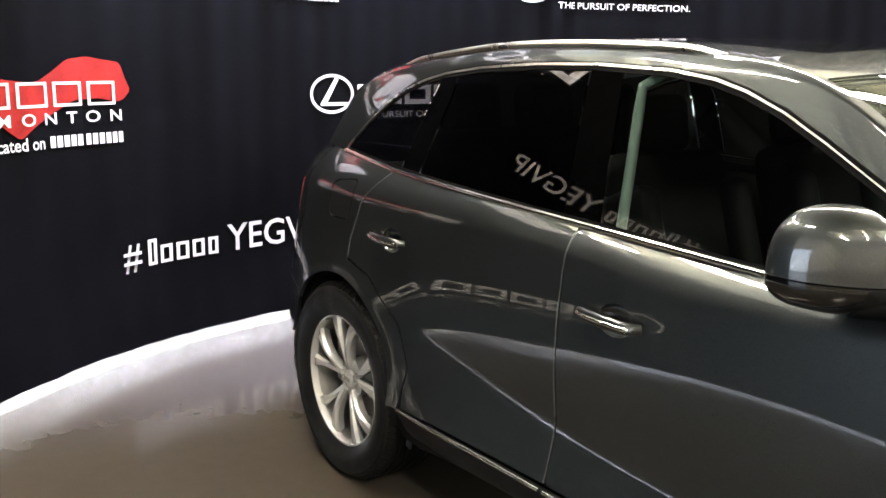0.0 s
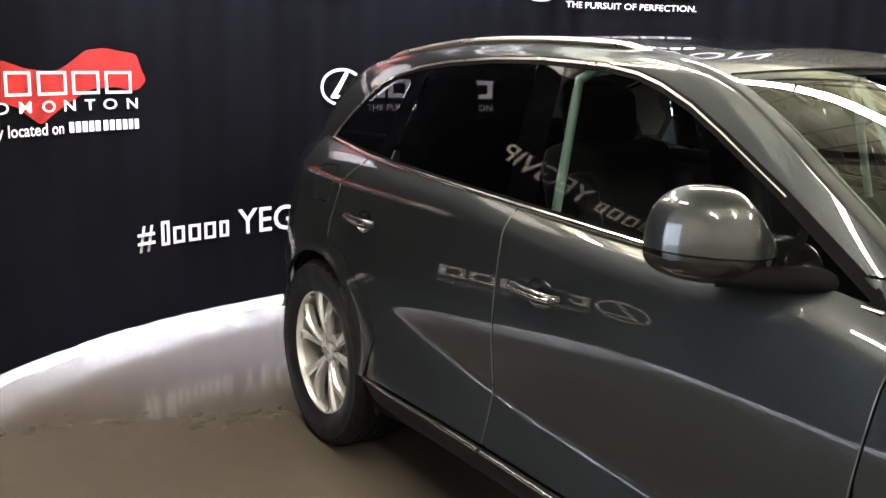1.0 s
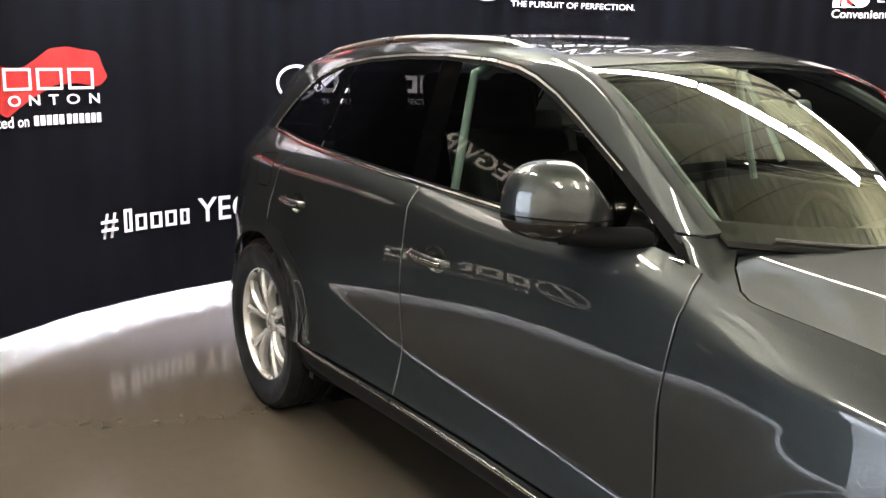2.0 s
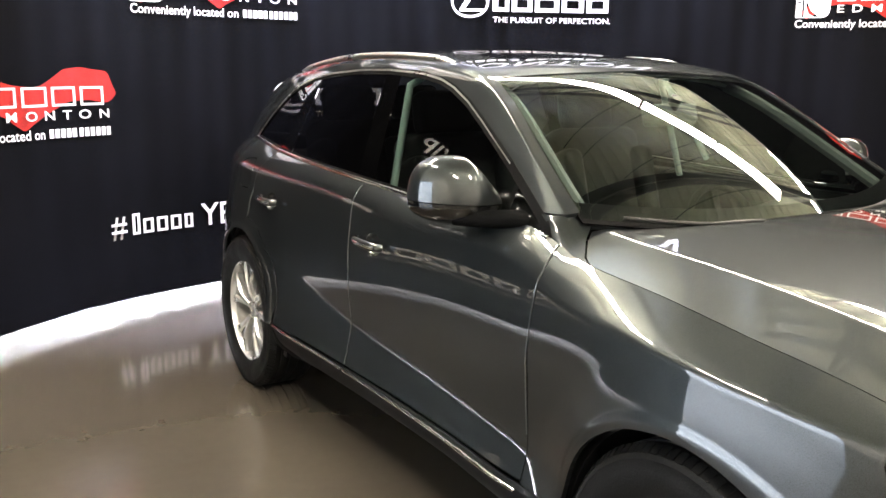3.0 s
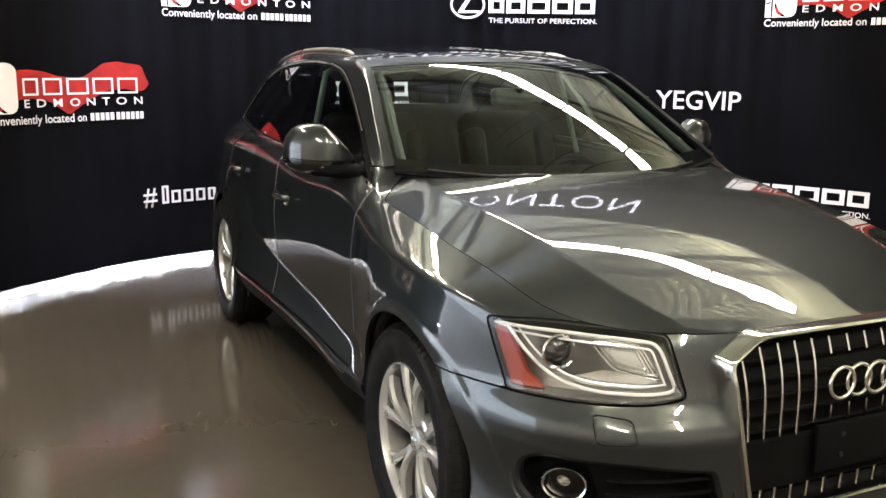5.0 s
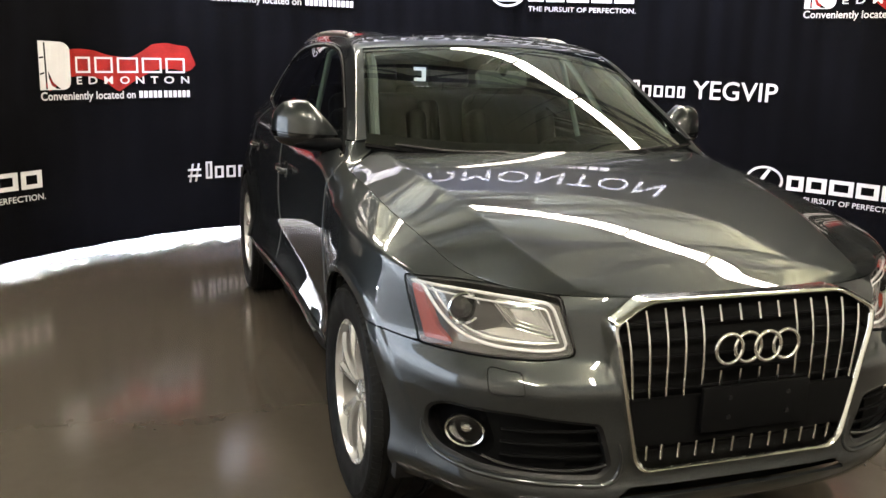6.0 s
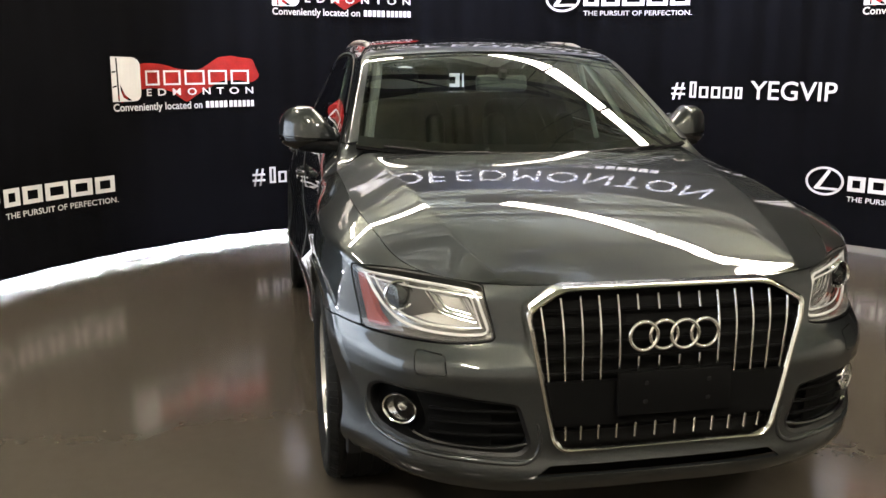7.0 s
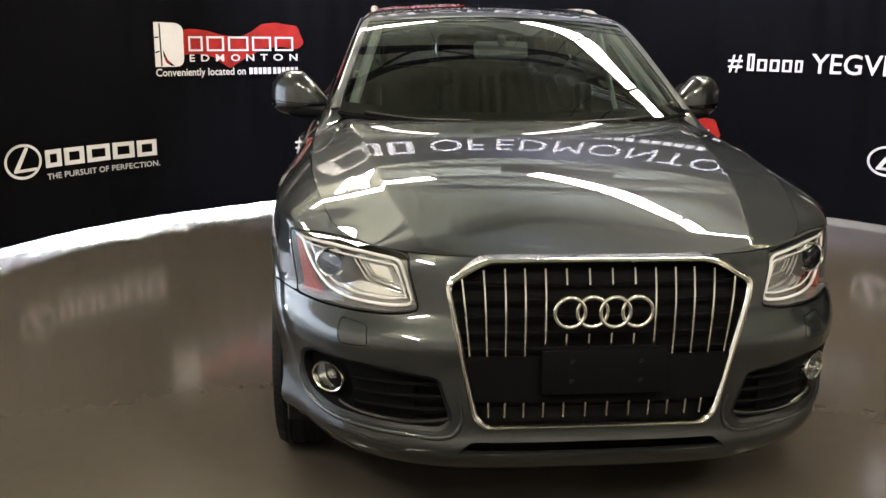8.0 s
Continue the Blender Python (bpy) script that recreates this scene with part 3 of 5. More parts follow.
_yt = np.linspace(-1.3, 1.4, 109)


def _door_table():
    y, z = np.meshgrid(_yt, _zt, indexing="ij")
    d = z - hollow_z(y)
    upper = hollow_lean(y) + np.where(d > 0, np.minimum(45 * d, 11.0), np.maximum(62 * d, -4.5))
    zc = crease_z(y)
    s = step(-0.020, 0.020, z - zc)
    lean = (crease_low(y) + (50 + 35 * (1 - step(-0.75, -0.35, y))) * np.maximum(zc - z, 0)) * (1 - s) + upper * s
    lean = lean + (-30 - lean) * (1 - step(0.27, 0.37, z))
    x = -np.cumsum(np.tan(np.radians(lean)), axis=1) * 0.002
    return x - x[:, [int(round((0.93 - 0.18) / 0.002))]] + 0.877


_door = _door_table()


def waist(u, z):
    """Half width of the doors' skin, from the table."""
    fu = np.clip((u - _yt[0]) / (_yt[1] - _yt[0]), 0, len(_yt) - 1.001)
    fz = np.clip((z - _zt[0]) / 0.002, 0, len(_zt) - 1.001)
    i, j = fu.astype(int), fz.astype(int)
    a, b = fu - i, fz - j
    return (1 - a) * ((1 - b) * _door[i, j] + b * _door[i, j + 1]) + a * ((1 - b) * _door[i + 1, j] + b * _door[i + 1, j + 1])


def side_raw(u, z):
    zb = belt_z(u)
    zs = zb - shoulder(u)
    uc = np.clip(u, -1.3, 1.4)
    base = waist(uc, np.minimum(z, zs)) + widen(uc)
    k = np.clip((z - zs) / np.maximum(zb - zs, 1e-3), 0, 1.4)
    lin = 0.72 - 0.25 * step(-1.25, -0.75, u)
    flare = 0.022 * step(-2.0, -1.62, u) * (1 - step(-1.15, -0.80, u)) * (1 - np.clip(k, 0, 1))
    return base + flare - belt_x(u) * (lin * k + (1 - lin) * k * k)


def side_x(u, z):
    """Half width of the lower body, with the shoulder crease slightly rounded."""
    w = np.array([1, 3, 5, 6, 5, 3, 1]) / 24
    soft = 1 - 0.3 * (1 - step(-1.3, -0.85, u))
    x = sum(wk * side_raw(u, z + dk * soft) for wk, dk in zip(w, np.linspace(-0.015, 0.015, 7)))
    d = np.hypot(u + AXLE, z - HUB)
    x = x + (0.010 * (1 - step(0.41, 0.56, d)) + 0.006 * (1 - step(0.425, 0.445, d))) * step(-2.0, -1.62, u) * (1 - 0.8 * (1 - step(0.28, 0.60, z)) * (1 - step(-1.75, -1.55, u))) * (1 - 0.75 * (1 - step(0.38, 0.68, z)) * step(-1.35, -1.12, u))
    d = np.hypot(u - AXLE, z - HUB)
    low = 1 - step(0.66, 0.98, z)
    x = x + 0.024 * step(0.90, 1.30, u) * (1 - step(1.45, 1.95, u)) * low + 0.004 * (1 - step(0.405, 0.43, d))
    x = x - 0.08 * step(1.52, 1.90, u) * (1 - step(0.46, 0.84, z))
    x = x - 0.70 * np.maximum(0.395 - z, 0) * step(-1.5, -1.2, u) * (1 - step(1.1, 1.3, u))
    x = x - 0.17 * np.maximum(0.57 - z, 0) * (1 - step(-1.88, -1.66, u)) * step(-2.45, -2.1, u)
    return x


nose_len = spline([(0.22, 0.93), (0.28, 0.988), (0.325, 1.010), (0.37, 1.003), (0.43, 1.004), (0.50, 1.008), (0.58, 1.012), (0.645, 1.012), (0.69, 0.985), (0.72, 0.972), (0.80, 0.955), (0.87, 0.935), (0.95, 0.90), (1.1, 0.85)])
tail_len = spline([(0.22, 0.98), (0.35, 1.05), (0.55, 1.08), (0.70, 1.07), (0.85, 1.025), (1.0, 1.01), (1.17, 0.94)])


def shell(u, z):
    """The lower body: straight sides that turn into nose and tail. u follows the outline from the nose's middle to the tail's."""
    u, z = np.asarray(u, float), np.asarray(z, float)
    w = side_x(u, z)
    power = 3.0 + 0.45 * (1 - step(0.60, 0.72, z))
    x, y = w.copy(), u.copy()
    for sign, start, length in ((-1, YF, nose_len(z)), (1, YR, tail_len(z))):
        a = np.clip(sign * (u - start) / QUARTER, 0, 1) * math.pi / 2
        c, s = np.maximum(np.cos(a), 1e-9), np.maximum(np.sin(a), 1e-9)
        r = ((c / w) ** power + (s / length) ** power) ** (-1 / power)
        on = sign * (u - start) > 0
        x, y = np.where(on, r * c, x), np.where(on, start + sign * r * s, y)
    return x, y, z


roof_z = spline([(-1.08, 1.046), (-1.0, 1.098), (-0.8, 1.230), (-0.6, 1.350), (-0.4, 1.454), (-0.25, 1.520), (-0.1, 1.560), (0.1, 1.585), (0.4, 1.602), (0.8, 1.606), (1.2, 1.592), (1.6, 1.553), (1.85, 1.515), (2.0, 1.42), (2.2, 1.19)])
edge_x = spline([(-1.08, 0.79), (-0.82, 0.757), (-0.5, 0.690), (-0.2, 0.628), (0.1, 0.606), (0.5, 0.597), (1.0, 0.590), (1.5, 0.570), (1.85, 0.545), (2.2, 0.56)])
edge_z = spline([(-1.08, 0.985), (-0.82, 1.132), (-0.5, 1.325), (-0.2, 1.487), (0.0, 1.534), (0.2, 1.552), (0.5, 1.563), (1.0, 1.555), (1.5, 1.505), (1.85, 1.435), (2.0, 1.35), (2.2, 1.14)])


def cabin(y, s):
    """Windows and roof over the belt: s runs 0 at the belt, 1 at the roof's edge, 2 in the middle of the roof."""
    y, s = np.asarray(y, float), np.asarray(s, float)
    bx, bz, _ = shell(y, belt_z(y))[0], belt_z(y), 0
    ex, ez, rz = edge_x(y), edge_z(y), roof_z(y)
    ez = np.minimum(ez, rz - 0.002)
    fillet = 0.15 * step(-0.35, 0.2, y) + 0.012 + 0.12 * (1 - step(-0.85, -0.65, y))

    def straight(k):
        low, k = k <= 1, np.asarray(k)
        kl, kh = np.clip(k, 0, 1), np.clip(k - 1, 0, 1)
        bow = 0.007 * 4 * kl * (1 - kl)
        x = np.where(low, bx + (ex - bx) * kl + bow, ex * (1 - kh))
        z = np.where(low, bz + (ez - bz) * kl, ez + (rz - ez) * (1 - (1 - kh) ** 2.0))
        return x, z

    x, z = 0, 0
    for wk, dk in zip((1, 3, 5, 6, 5, 3, 1), np.linspace(-1, 1, 7)):
        k = np.clip(s + dk * fillet * np.exp(-((s - 1) / 0.22) ** 2), 0, 2)
        a, b = straight(k)
        x, z = x + a * wk / 24, z + b * wk / 24
    return x, y, z


# bonnet: meets the shell's upper edge all round
_u = np.linspace(-2.65, -0.70, 400)
_ex, _ey, _ez = shell(_u, belt_z(_u))
hood_mid = spline([(-2.26, 0.837), (-2.185, 0.866), (-2.10, 0.8945), (-2.0, 0.9270), (-1.88, 0.9630), (-1.72, 1.0055), (-1.57, 1.0385), (-1.4, 1.0685), (-1.2, 1.095), (-1.0, 1.114), (-0.7, 1.136)])
ridge = spline([(-2.2, 0.44), (-1.9, 0.53), (-1.5, 0.60), (-1.1, 0.655), (-0.8, 0.68)])


def hood(a, u):
    """a runs from -1 to 1 over the width, u along the shell's outline."""
    a, u = np.asarray(a, float), np.asarray(u, float)
    ex, y, e = np.interp(u, _u, _ex), np.interp(u, _u, _ey), np.interp(u, _u, _ez)
    x, k = a * ex, np.abs(a)
    m = np.maximum(hood_mid(y), e)
    kr = np.clip(ridge(y) / np.maximum(ex, 0.05), 0.2, 0.93)
    fade = step(-2.19, -2.06, y)
    plain = e + (m - e) * (1 - k ** 2.2)
    zr = e + (m - e) * 0.70
    inner_z = m + (zr - m) * (k / kr) ** 2
    q = np.clip((k - kr) / (1 - kr), 0, 1)
    outer_z = zr + (e - zr) * (1.18 * q - 0.18 * q * q)
    z = plain + (np.where(k < kr, inner_z, outer_z) - plain) * fade
    return x, y, z


SCREEN_TOP, SCREEN_FOOT = spline([(0, -0.245), (0.3, -0.235), (0.62, -0.190)]), spline([(0, -1.0), (0.4, -0.955), (0.7, -0.835), (0.8, -0.78)])
CAR = empty("car")
tagged(CAR, "grey metallic compact luxury crossover parked on the floor", "car")
MID = (0, 0, 0.75)
US = np.r_[np.linspace(-2.65, -0.82, 220), np.linspace(-0.81, 1.9, 230)[0:], np.linspace(1.92, 2.7, 40)]
GAP = 0.0024


def zgrid(n):
    return np.linspace(0, 1, n)


def body(u, v):
    """shell() with v from the sill to the belt."""
    lo = 0.24 + 0.06 * step(YF, -2.2, u) * 0
    return shell(u, lo + (belt_z(u) - lo) * v)


def arches(y, z, r=ARCH):
    return np.minimum(np.hypot(y + AXLE, z - HUB) - r, np.hypot(y - AXLE, z - HUB) - r)


FRONT_SEAM = [(-0.835, 1.3), (-0.835, 1.07), (-0.846, 1.01), (-0.815, 0.76), (-0.822, 0.42)]
REAR_SEAM = [(1.262, 1.3), (1.265, 1.135), (1.342, 1.03), (1.374, 0.90), (1.36, 0.83), (1.20, 0.80), (1.02, 0.68), (0.945, 0.55), (0.955, 0.42)]
FRONT_DOOR = [*FRONT_SEAM, (0.292, 0.42), (0.292, 0.95), (0.315, 1.3)]
REAR_DOOR = [(0.315, 1.3), (0.292, 0.95), (0.292, 0.42), *REAR_SEAM[::-1]]
HEADLIGHT = rounded([(-1.765, 0.868), (-1.90, 0.872), (-2.10, 0.868), (-2.172, 0.858), (-2.215, 0.712), (-2.15, 0.698), (-2.0, 0.692), (-1.83, 0.690)], [0.012, 0.1, 0.05, 0.012, 0.014, 0.05, 0.05, 0.012])
INTAKE = rounded([(-1.868, 0.525), (-1.93, 0.558), (-2.10, 0.562), (-2.280, 0.540), (-2.312, 0.415), (-2.285, 0.378), (-2.15, 0.380), (-2.00, 0.384), (-1.90, 0.405), (-1.858, 0.45)], [0.03, 0.03, 0.03, 0.015, 0.02, 0.02, 0.03, 0.03, 0.03, 0.03])
GRILLE = rounded([(-0.325, 0.868), (0.325, 0.868), (0.425, 0.812), (0.420, 0.775), (0.345, 0.425), (0.315, 0.394), (-0.315, 0.394), (-0.345, 0.425), (-0.420, 0.775), (-0.425, 0.812)], [0.03, 0.03, 0.03, 0.03, 0.04, 0.04, 0.04, 0.04, 0.03, 0.03])
SLOT = rounded([(0.0, 0.352), (0.345, 0.352), (0.385, 0.318), (0.0, 0.318), (-0.385, 0.318), (-0.345, 0.352)], 0.008)
FLAP = rounded([(1.405, 1.098), (1.575, 1.080), (1.575, 0.955), (1.41, 0.955)], 0.035)
HOOD = [(0, -0.992), (0.25, -0.980), (0.5, -0.930), (0.66, -0.865), (0.705, -0.838), (0.745, -0.868), (0.80, -0.93), (0.825, -0.985), (0.838, -1.04), (0.95, -1.10), (0.95, -2.4), (0, -2.4)]


GRIPS = {"front_door": (0.100, 0.918), "rear_door": (1.110, 0.936)}
CUP_Y, CUP_Z = 0.058, 0.040


def door(name, outline, side, label):
    """A door skin with its seam and the cut-out for the grip's cup, on one side of the car."""
    gy_, gz_ = GRIPS[name]
    return part(name, sheet(body, US, zgrid(96), lambda u, v, x, y, z: np.minimum.reduce([inside(outline, y, z) - GAP, arches(y, z, 0.47 if "rear" in name else 0.0), (np.hypot((y - gy_) / CUP_Y, (z - gz_) / CUP_Z) - 1) * CUP_Z]), side, MID), M_PAINT, CAR, label, thick=0.014)


def hood_line(u, x, y):
    """Positive outside the bonnet's outline."""
    return -inside([*HOOD, *[(-a, b) for a, b in HOOD[::-1]]], x, y)


for side in (-1, 1):
    door("front_door", FRONT_DOOR, side, "")
    door("rear_door", REAR_DOOR, side, "")
    # front wing between door, bonnet, headlight and bumper
    part("front_wing", sheet(body, US, zgrid(110), lambda u, v, x, y, z: np.minimum.reduce([
        -inside(FRONT_DOOR, y, z) - GAP, -0.822 - u + 0 * z, arches(y, z), -inside(HEADLIGHT, u, z) - 0.004,
        np.maximum(z - 0.690, u + 1.42) - GAP, u + 1.98, z - 0.414]), side, MID), M_PAINT, CAR, thick=0.014)
    # rear quarter, with the fuel flap on the car's right
    quarter = sheet(body, US, zgrid(100), lambda u, v, x, y, z: np.minimum.reduce([
        -inside(REAR_DOOR, y, z) - GAP, u - 0.93, arches(y, z), 2.05 - u, np.maximum(z - 0.62, 1.70 - u) - GAP, z - np.where(u < 1.3, 0.418, 0.45),
        (-inside(FLAP, y, z) - 0.003) if side < 0 else 9 + 0 * z]), side, MID)
    part("rear_quarter", quarter, M_PAINT, CAR, thick=0.014)
    # sill
    part("sill", sheet(lambda u, v: (shell(np.minimum(u, 0.70), 0.315 + 0.102 * v)[0], u, 0.315 + 0.102 * v), np.linspace(-1.12, 1.05, 130), zgrid(30), lambda u, v, x, y, z: np.minimum.reduce([arches(y, z), 0.412 - z, 0.985 - u, u + 1.09]), side, MID), M_SILL, CAR, "dark grey lower sill", thick=0.014)
part("fuel_flap", sheet(body, np.linspace(1.38, 1.60, 40), np.linspace(0.7, 1, 60), lambda u, v, x, y, z: inside(FLAP, y, z) - 0.0015, -1, MID), M_PAINT, CAR, "round-cornered fuel flap", thick=0.01)

def seam_edge(outline, side, push):
    """A thin tube along a door seam, coloured pale to draw the edge's highlight."""
    path = lines("seam", outline, False, 0.02)
    pts = [(side * (float(shell(np.array(y), np.array(z))[0]) + 0.0003), float(y) + push, float(z)) for y, z in path if z < belt_z(y) - 0.004]
    part("seam_highlight", tube(pts, 0.0021, 6), M_SEAM_GLINT, CAR, "thin pale tube drawing the highlight along a door seam")


for side in (-1, 1):
    seam_edge([(0.292, 0.425), (0.292, 0.95), (0.305, 1.2)], side, 0.0035)
    seam_edge([(-0.819, 0.55), (-0.815, 0.76), (-0.846, 1.01), (-0.835, 1.07)], side, 0.0035)
    seam_edge([(1.36, 0.84), (1.374, 0.90), (1.342, 1.03), (1.265, 1.135)], side, -0.003)

# dark inner shell, near-black so that seams and openings look deep
part("inner_shell", sheet(lambda u, v: (lambda p: (p[0] * 0.965, p[1] * 0.985, p[2] - 0.012))(body(u, v)), US[::2], zgrid(40), lambda u, v, x, y, z: np.minimum.reduce([arches(y, z, 0.42), -inside(HEADLIGHT, u, z) - 0.008, np.maximum(np.abs(x) - 0.50, np.maximum(y + 2.0, 0.3 - z))]), -1, MID), M_DARK, CAR, "near-black inner shell behind seams and openings", thick=0.004)
part("inner_shell", sheet(lambda u, v: (lambda p: (p[0] * 0.965, p[1] * 0.985, p[2] - 0.012))(body(u, v)), US[::2], zgrid(40), lambda u, v, x, y, z: np.minimum.reduce([arches(y, z, 0.42), -inside(HEADLIGHT, u, z) - 0.008, np.maximum(np.abs(x) - 0.50, np.maximum(y + 2.0, 0.3 - z))]), 1, MID), M_DARK, CAR, "near-black inner shell behind seams and openings", thick=0.004)

# nose: one bumper skin over both sides
def nose_full(u, v):
    """body() over the whole nose: u from -1 (car's right) to 1."""
    s = np.sign(u) + (u == 0)
    x, y, z = body(-2.65 + np.abs(u) * 1.05, v)
    return x * s, y, z


WASHER = rounded([(-2.025, 0.672), (-2.105, 0.666), (-2.118, 0.612), (-2.04, 0.605)], 0.012)


def bumper_keep(u, v, x, y, z):
    uu = -2.65 + np.abs(u) * 1.05
    return np.minimum.reduce([
        arches(y, z), -inside(HEADLIGHT, uu, z) - 0.004, -inside(INTAKE, uu, z), -inside(GRILLE, x, z) + 0.004 * 0, -inside(SLOT, x, z),
        np.maximum(0.690 - z, -1.90 - uu) - GAP * (uu > -1.98), uu * 0 + np.maximum(-1.61 - uu, 0.6 - z), belt_z(uu) - GAP - z, z - 0.258,
        -inside(WASHER, uu, z) - 0.0012])


part("front_bumper", sheet(nose_full, np.linspace(-1, 1, 420), zgrid(190), bumper_keep, 1, MID), M_PAINT, CAR, thick=0.012)
for side in (-1, 1):
    part("washer_cover", sheet(body, np.linspace(-2.15, -2.0, 40), np.linspace(0.5, 0.9, 80), lambda u, v, x, y, z: inside(WASHER, u, z) - 0.0012, side, MID), M_PAINT, CAR, thick=0.008)

# tail
part("tailgate", sheet(lambda u, v: (lambda p: (p[0] * (np.sign(u) + (u == 0)), p[1], p[2]))(body(2.7 - np.abs(u), v)), np.linspace(-0.66, 0.66, 120), zgrid(50), lambda u, v, x, y, z: z - 0.62, 1, MID), M_PAINT, CAR, thick=0.012)
part("rear_bumper", sheet(lambda u, v: (lambda p: (p[0] * (np.sign(u) + (u == 0)), p[1], p[2]))(body(2.7 - np.abs(u), v)), np.linspace(-1.05, 1.05, 160), zgrid(60), lambda u, v, x, y, z: np.minimum.reduce([0.617 - z, arches(y, z), z - 0.45]), 1, MID), M_PAINT, CAR, thick=0.012)
for side in (-1, 1):
    part("tail_light", sheet(lambda u, v: (lambda p: (p[0] + 0.004, p[1] + 0.004, p[2]))(body(u, v)), np.linspace(1.95, 2.35, 40), zgrid(70), lambda u, v, x, y, z: inside(rounded([(2.0, 1.03), (2.3, 1.03), (2.3, 0.86), (2.0, 0.88)], 0.03), u, z), side, MID), M_RED_LAMP, CAR, "dark red wrap-round tail light", thick=0.012)

# bonnet
part("bonnet", sheet(hood, np.linspace(-1, 1, 190), np.r_[np.linspace(-2.648, -1.7, 150), np.linspace(-1.69, -0.78, 110)], lambda a, u, x, y, z: np.minimum(-hood_line(u, x, y), np.minimum((1 - np.abs(a)) * np.maximum(np.interp(u, _u, _ex), 0.6), y + 2.180)) - GAP, 1, (0, -1.4, 0.4)), M_PAINT, CAR, "long bonnet with two shallow creases", thick=0.012)
engine = bmesh.new()
box(engine, (1.0, 0.9, 0.45), (0, -1.40, 0.60))
part("engine_bay", engine, M_DARK, CAR, "black engine bay", smooth=False)

# ---- cabin skin ----
WINDOW = [(1.690, 1.173), (1.26, 1.1445), (0.34, 1.1145), (-0.21, 1.0965), (-0.785, 1.083), (-0.755, 1.113), (-0.49, 1.256), (-0.273, 1.364), (-0.155, 1.418), (-0.037, 1.460), (0.06, 1.484), (0.2, 1.502), (0.47, 1.513), (0.72, 1.510), (0.99, 1.494), (1.19, 1.471), (1.32, 1.443), (1.43, 1.405), (1.52, 1.352), (1.60, 1.285), (1.675, 1.20)]
CS = np.r_[np.linspace(0, 0.8, 60), np.linspace(0.81, 1.3, 40), np.linspace(1.32, 2, 24)]
CY = np.linspace(-1.05, 2.12, 300)


def grown(push):
    """cabin() moved out along x and z by push."""
    def f(y, s):
        x, y, z = cabin(y, s)
        k = np.clip(s, 0, 2) / 2
        return x + push * (1 - k), y, z + push * k
    return f


def screen_edge(x, y, z, s):
    """Positive within the windscreen: between roof and cowl, inside the pillars."""
    return np.minimum.reduce([SCREEN_TOP(x) - y, y - SCREEN_FOOT(x), edge_x(y) - 0.036 - x])


def foot_line(x):
    """Height of the seam across the foot of the front pillar."""
    return 1.142 + 0.12 * (0.76 - x)


def hood_height(x, y):
    edge = np.interp(y, _u, _ex)
    return hood(np.clip(x / edge, 0, 1), np.maximum(y, -1.24))[2]


def foot(y, s):
    """The pillar's skin where it runs out softly into the wing beside the bonnet."""
    x, y, z = cabin(y, s)
    h, k = hood_height(x, y), 0.03 * np.clip(2 * s, 0, 1)
    rise = 0.5 * (z - h + np.sqrt((z - h) ** 2 + k * k))
    return x, y, h + rise * step(-0.90, -0.72, y)


FOOT_Y, FOOT_S = np.linspace(-1.12, -0.50, 170), np.r_[np.linspace(0, 1.0, 90), np.linspace(1.01, 1.5, 50)]
ROOF_GLASS = rounded([(-0.42, -0.06), (0.42, -0.06), (0.42, 1.25), (-0.42, 1.25)], 0.07)
for side in (-1, 1):
    part("cabin_frame", sheet(cabin, CY, CS, lambda u, v, x, y, z: np.minimum.reduce([
        -np.where(v < 1.0, inside(WINDOW, y, z), -1) - 0.004, -screen_edge(x, y, z, v), y - np.where(x > 0.70, -0.865, -0.82), np.where(y < -0.5, z - foot_line(x) - 0.002, 1.0),
        -inside(ROOF_GLASS, x, y), 1.90 - y + 0 * z, np.where((y < -0.3) & (x < 0.55), -1.0, 1.0)]), side, (0, 0.3, 1.0)), M_PAINT, CAR, "grey roof and pillars", thick=0.012)
for side in (-1, 1):
    part("pillar_foot", sheet(foot, FOOT_Y, FOOT_S, lambda u, v, x, y, z: np.minimum.reduce([
        foot_line(x) - 0.002 - z, -np.where(v < 1.0, inside(WINDOW, y, z), -1) - 0.004, -screen_edge(x, y, z, v), x - 0.60, hood_line(u, x, y) - GAP, y + 1.10]), side, (0, 0.3, 1.0)), M_PAINT, CAR, thick=0.01)
part("sunroof", sheet(lambda a, b: (lambda p: (a, b, p[2] - 0.004))(cabin(b, 2 - np.abs(a) / edge_x(b))), np.linspace(-0.43, 0.43, 60), np.linspace(-0.07, 1.26, 80), lambda u, v, x, y, z: inside(ROOF_GLASS, x, y) - 0.003, 1, (0, 0.3, 1.0)), M_BLACK_GLOSS, CAR, "dark panoramic glass roof", thick=0.008)


def screen(a, b):
    """Windscreen: a across from -1 to 1, b along y."""
    k = np.abs(a)
    half = edge_x(b) - 0.030
    s = 2 - k * half / edge_x(b)
    x, y, z = cabin(b, s)
    return half * a, y, z - 0.003


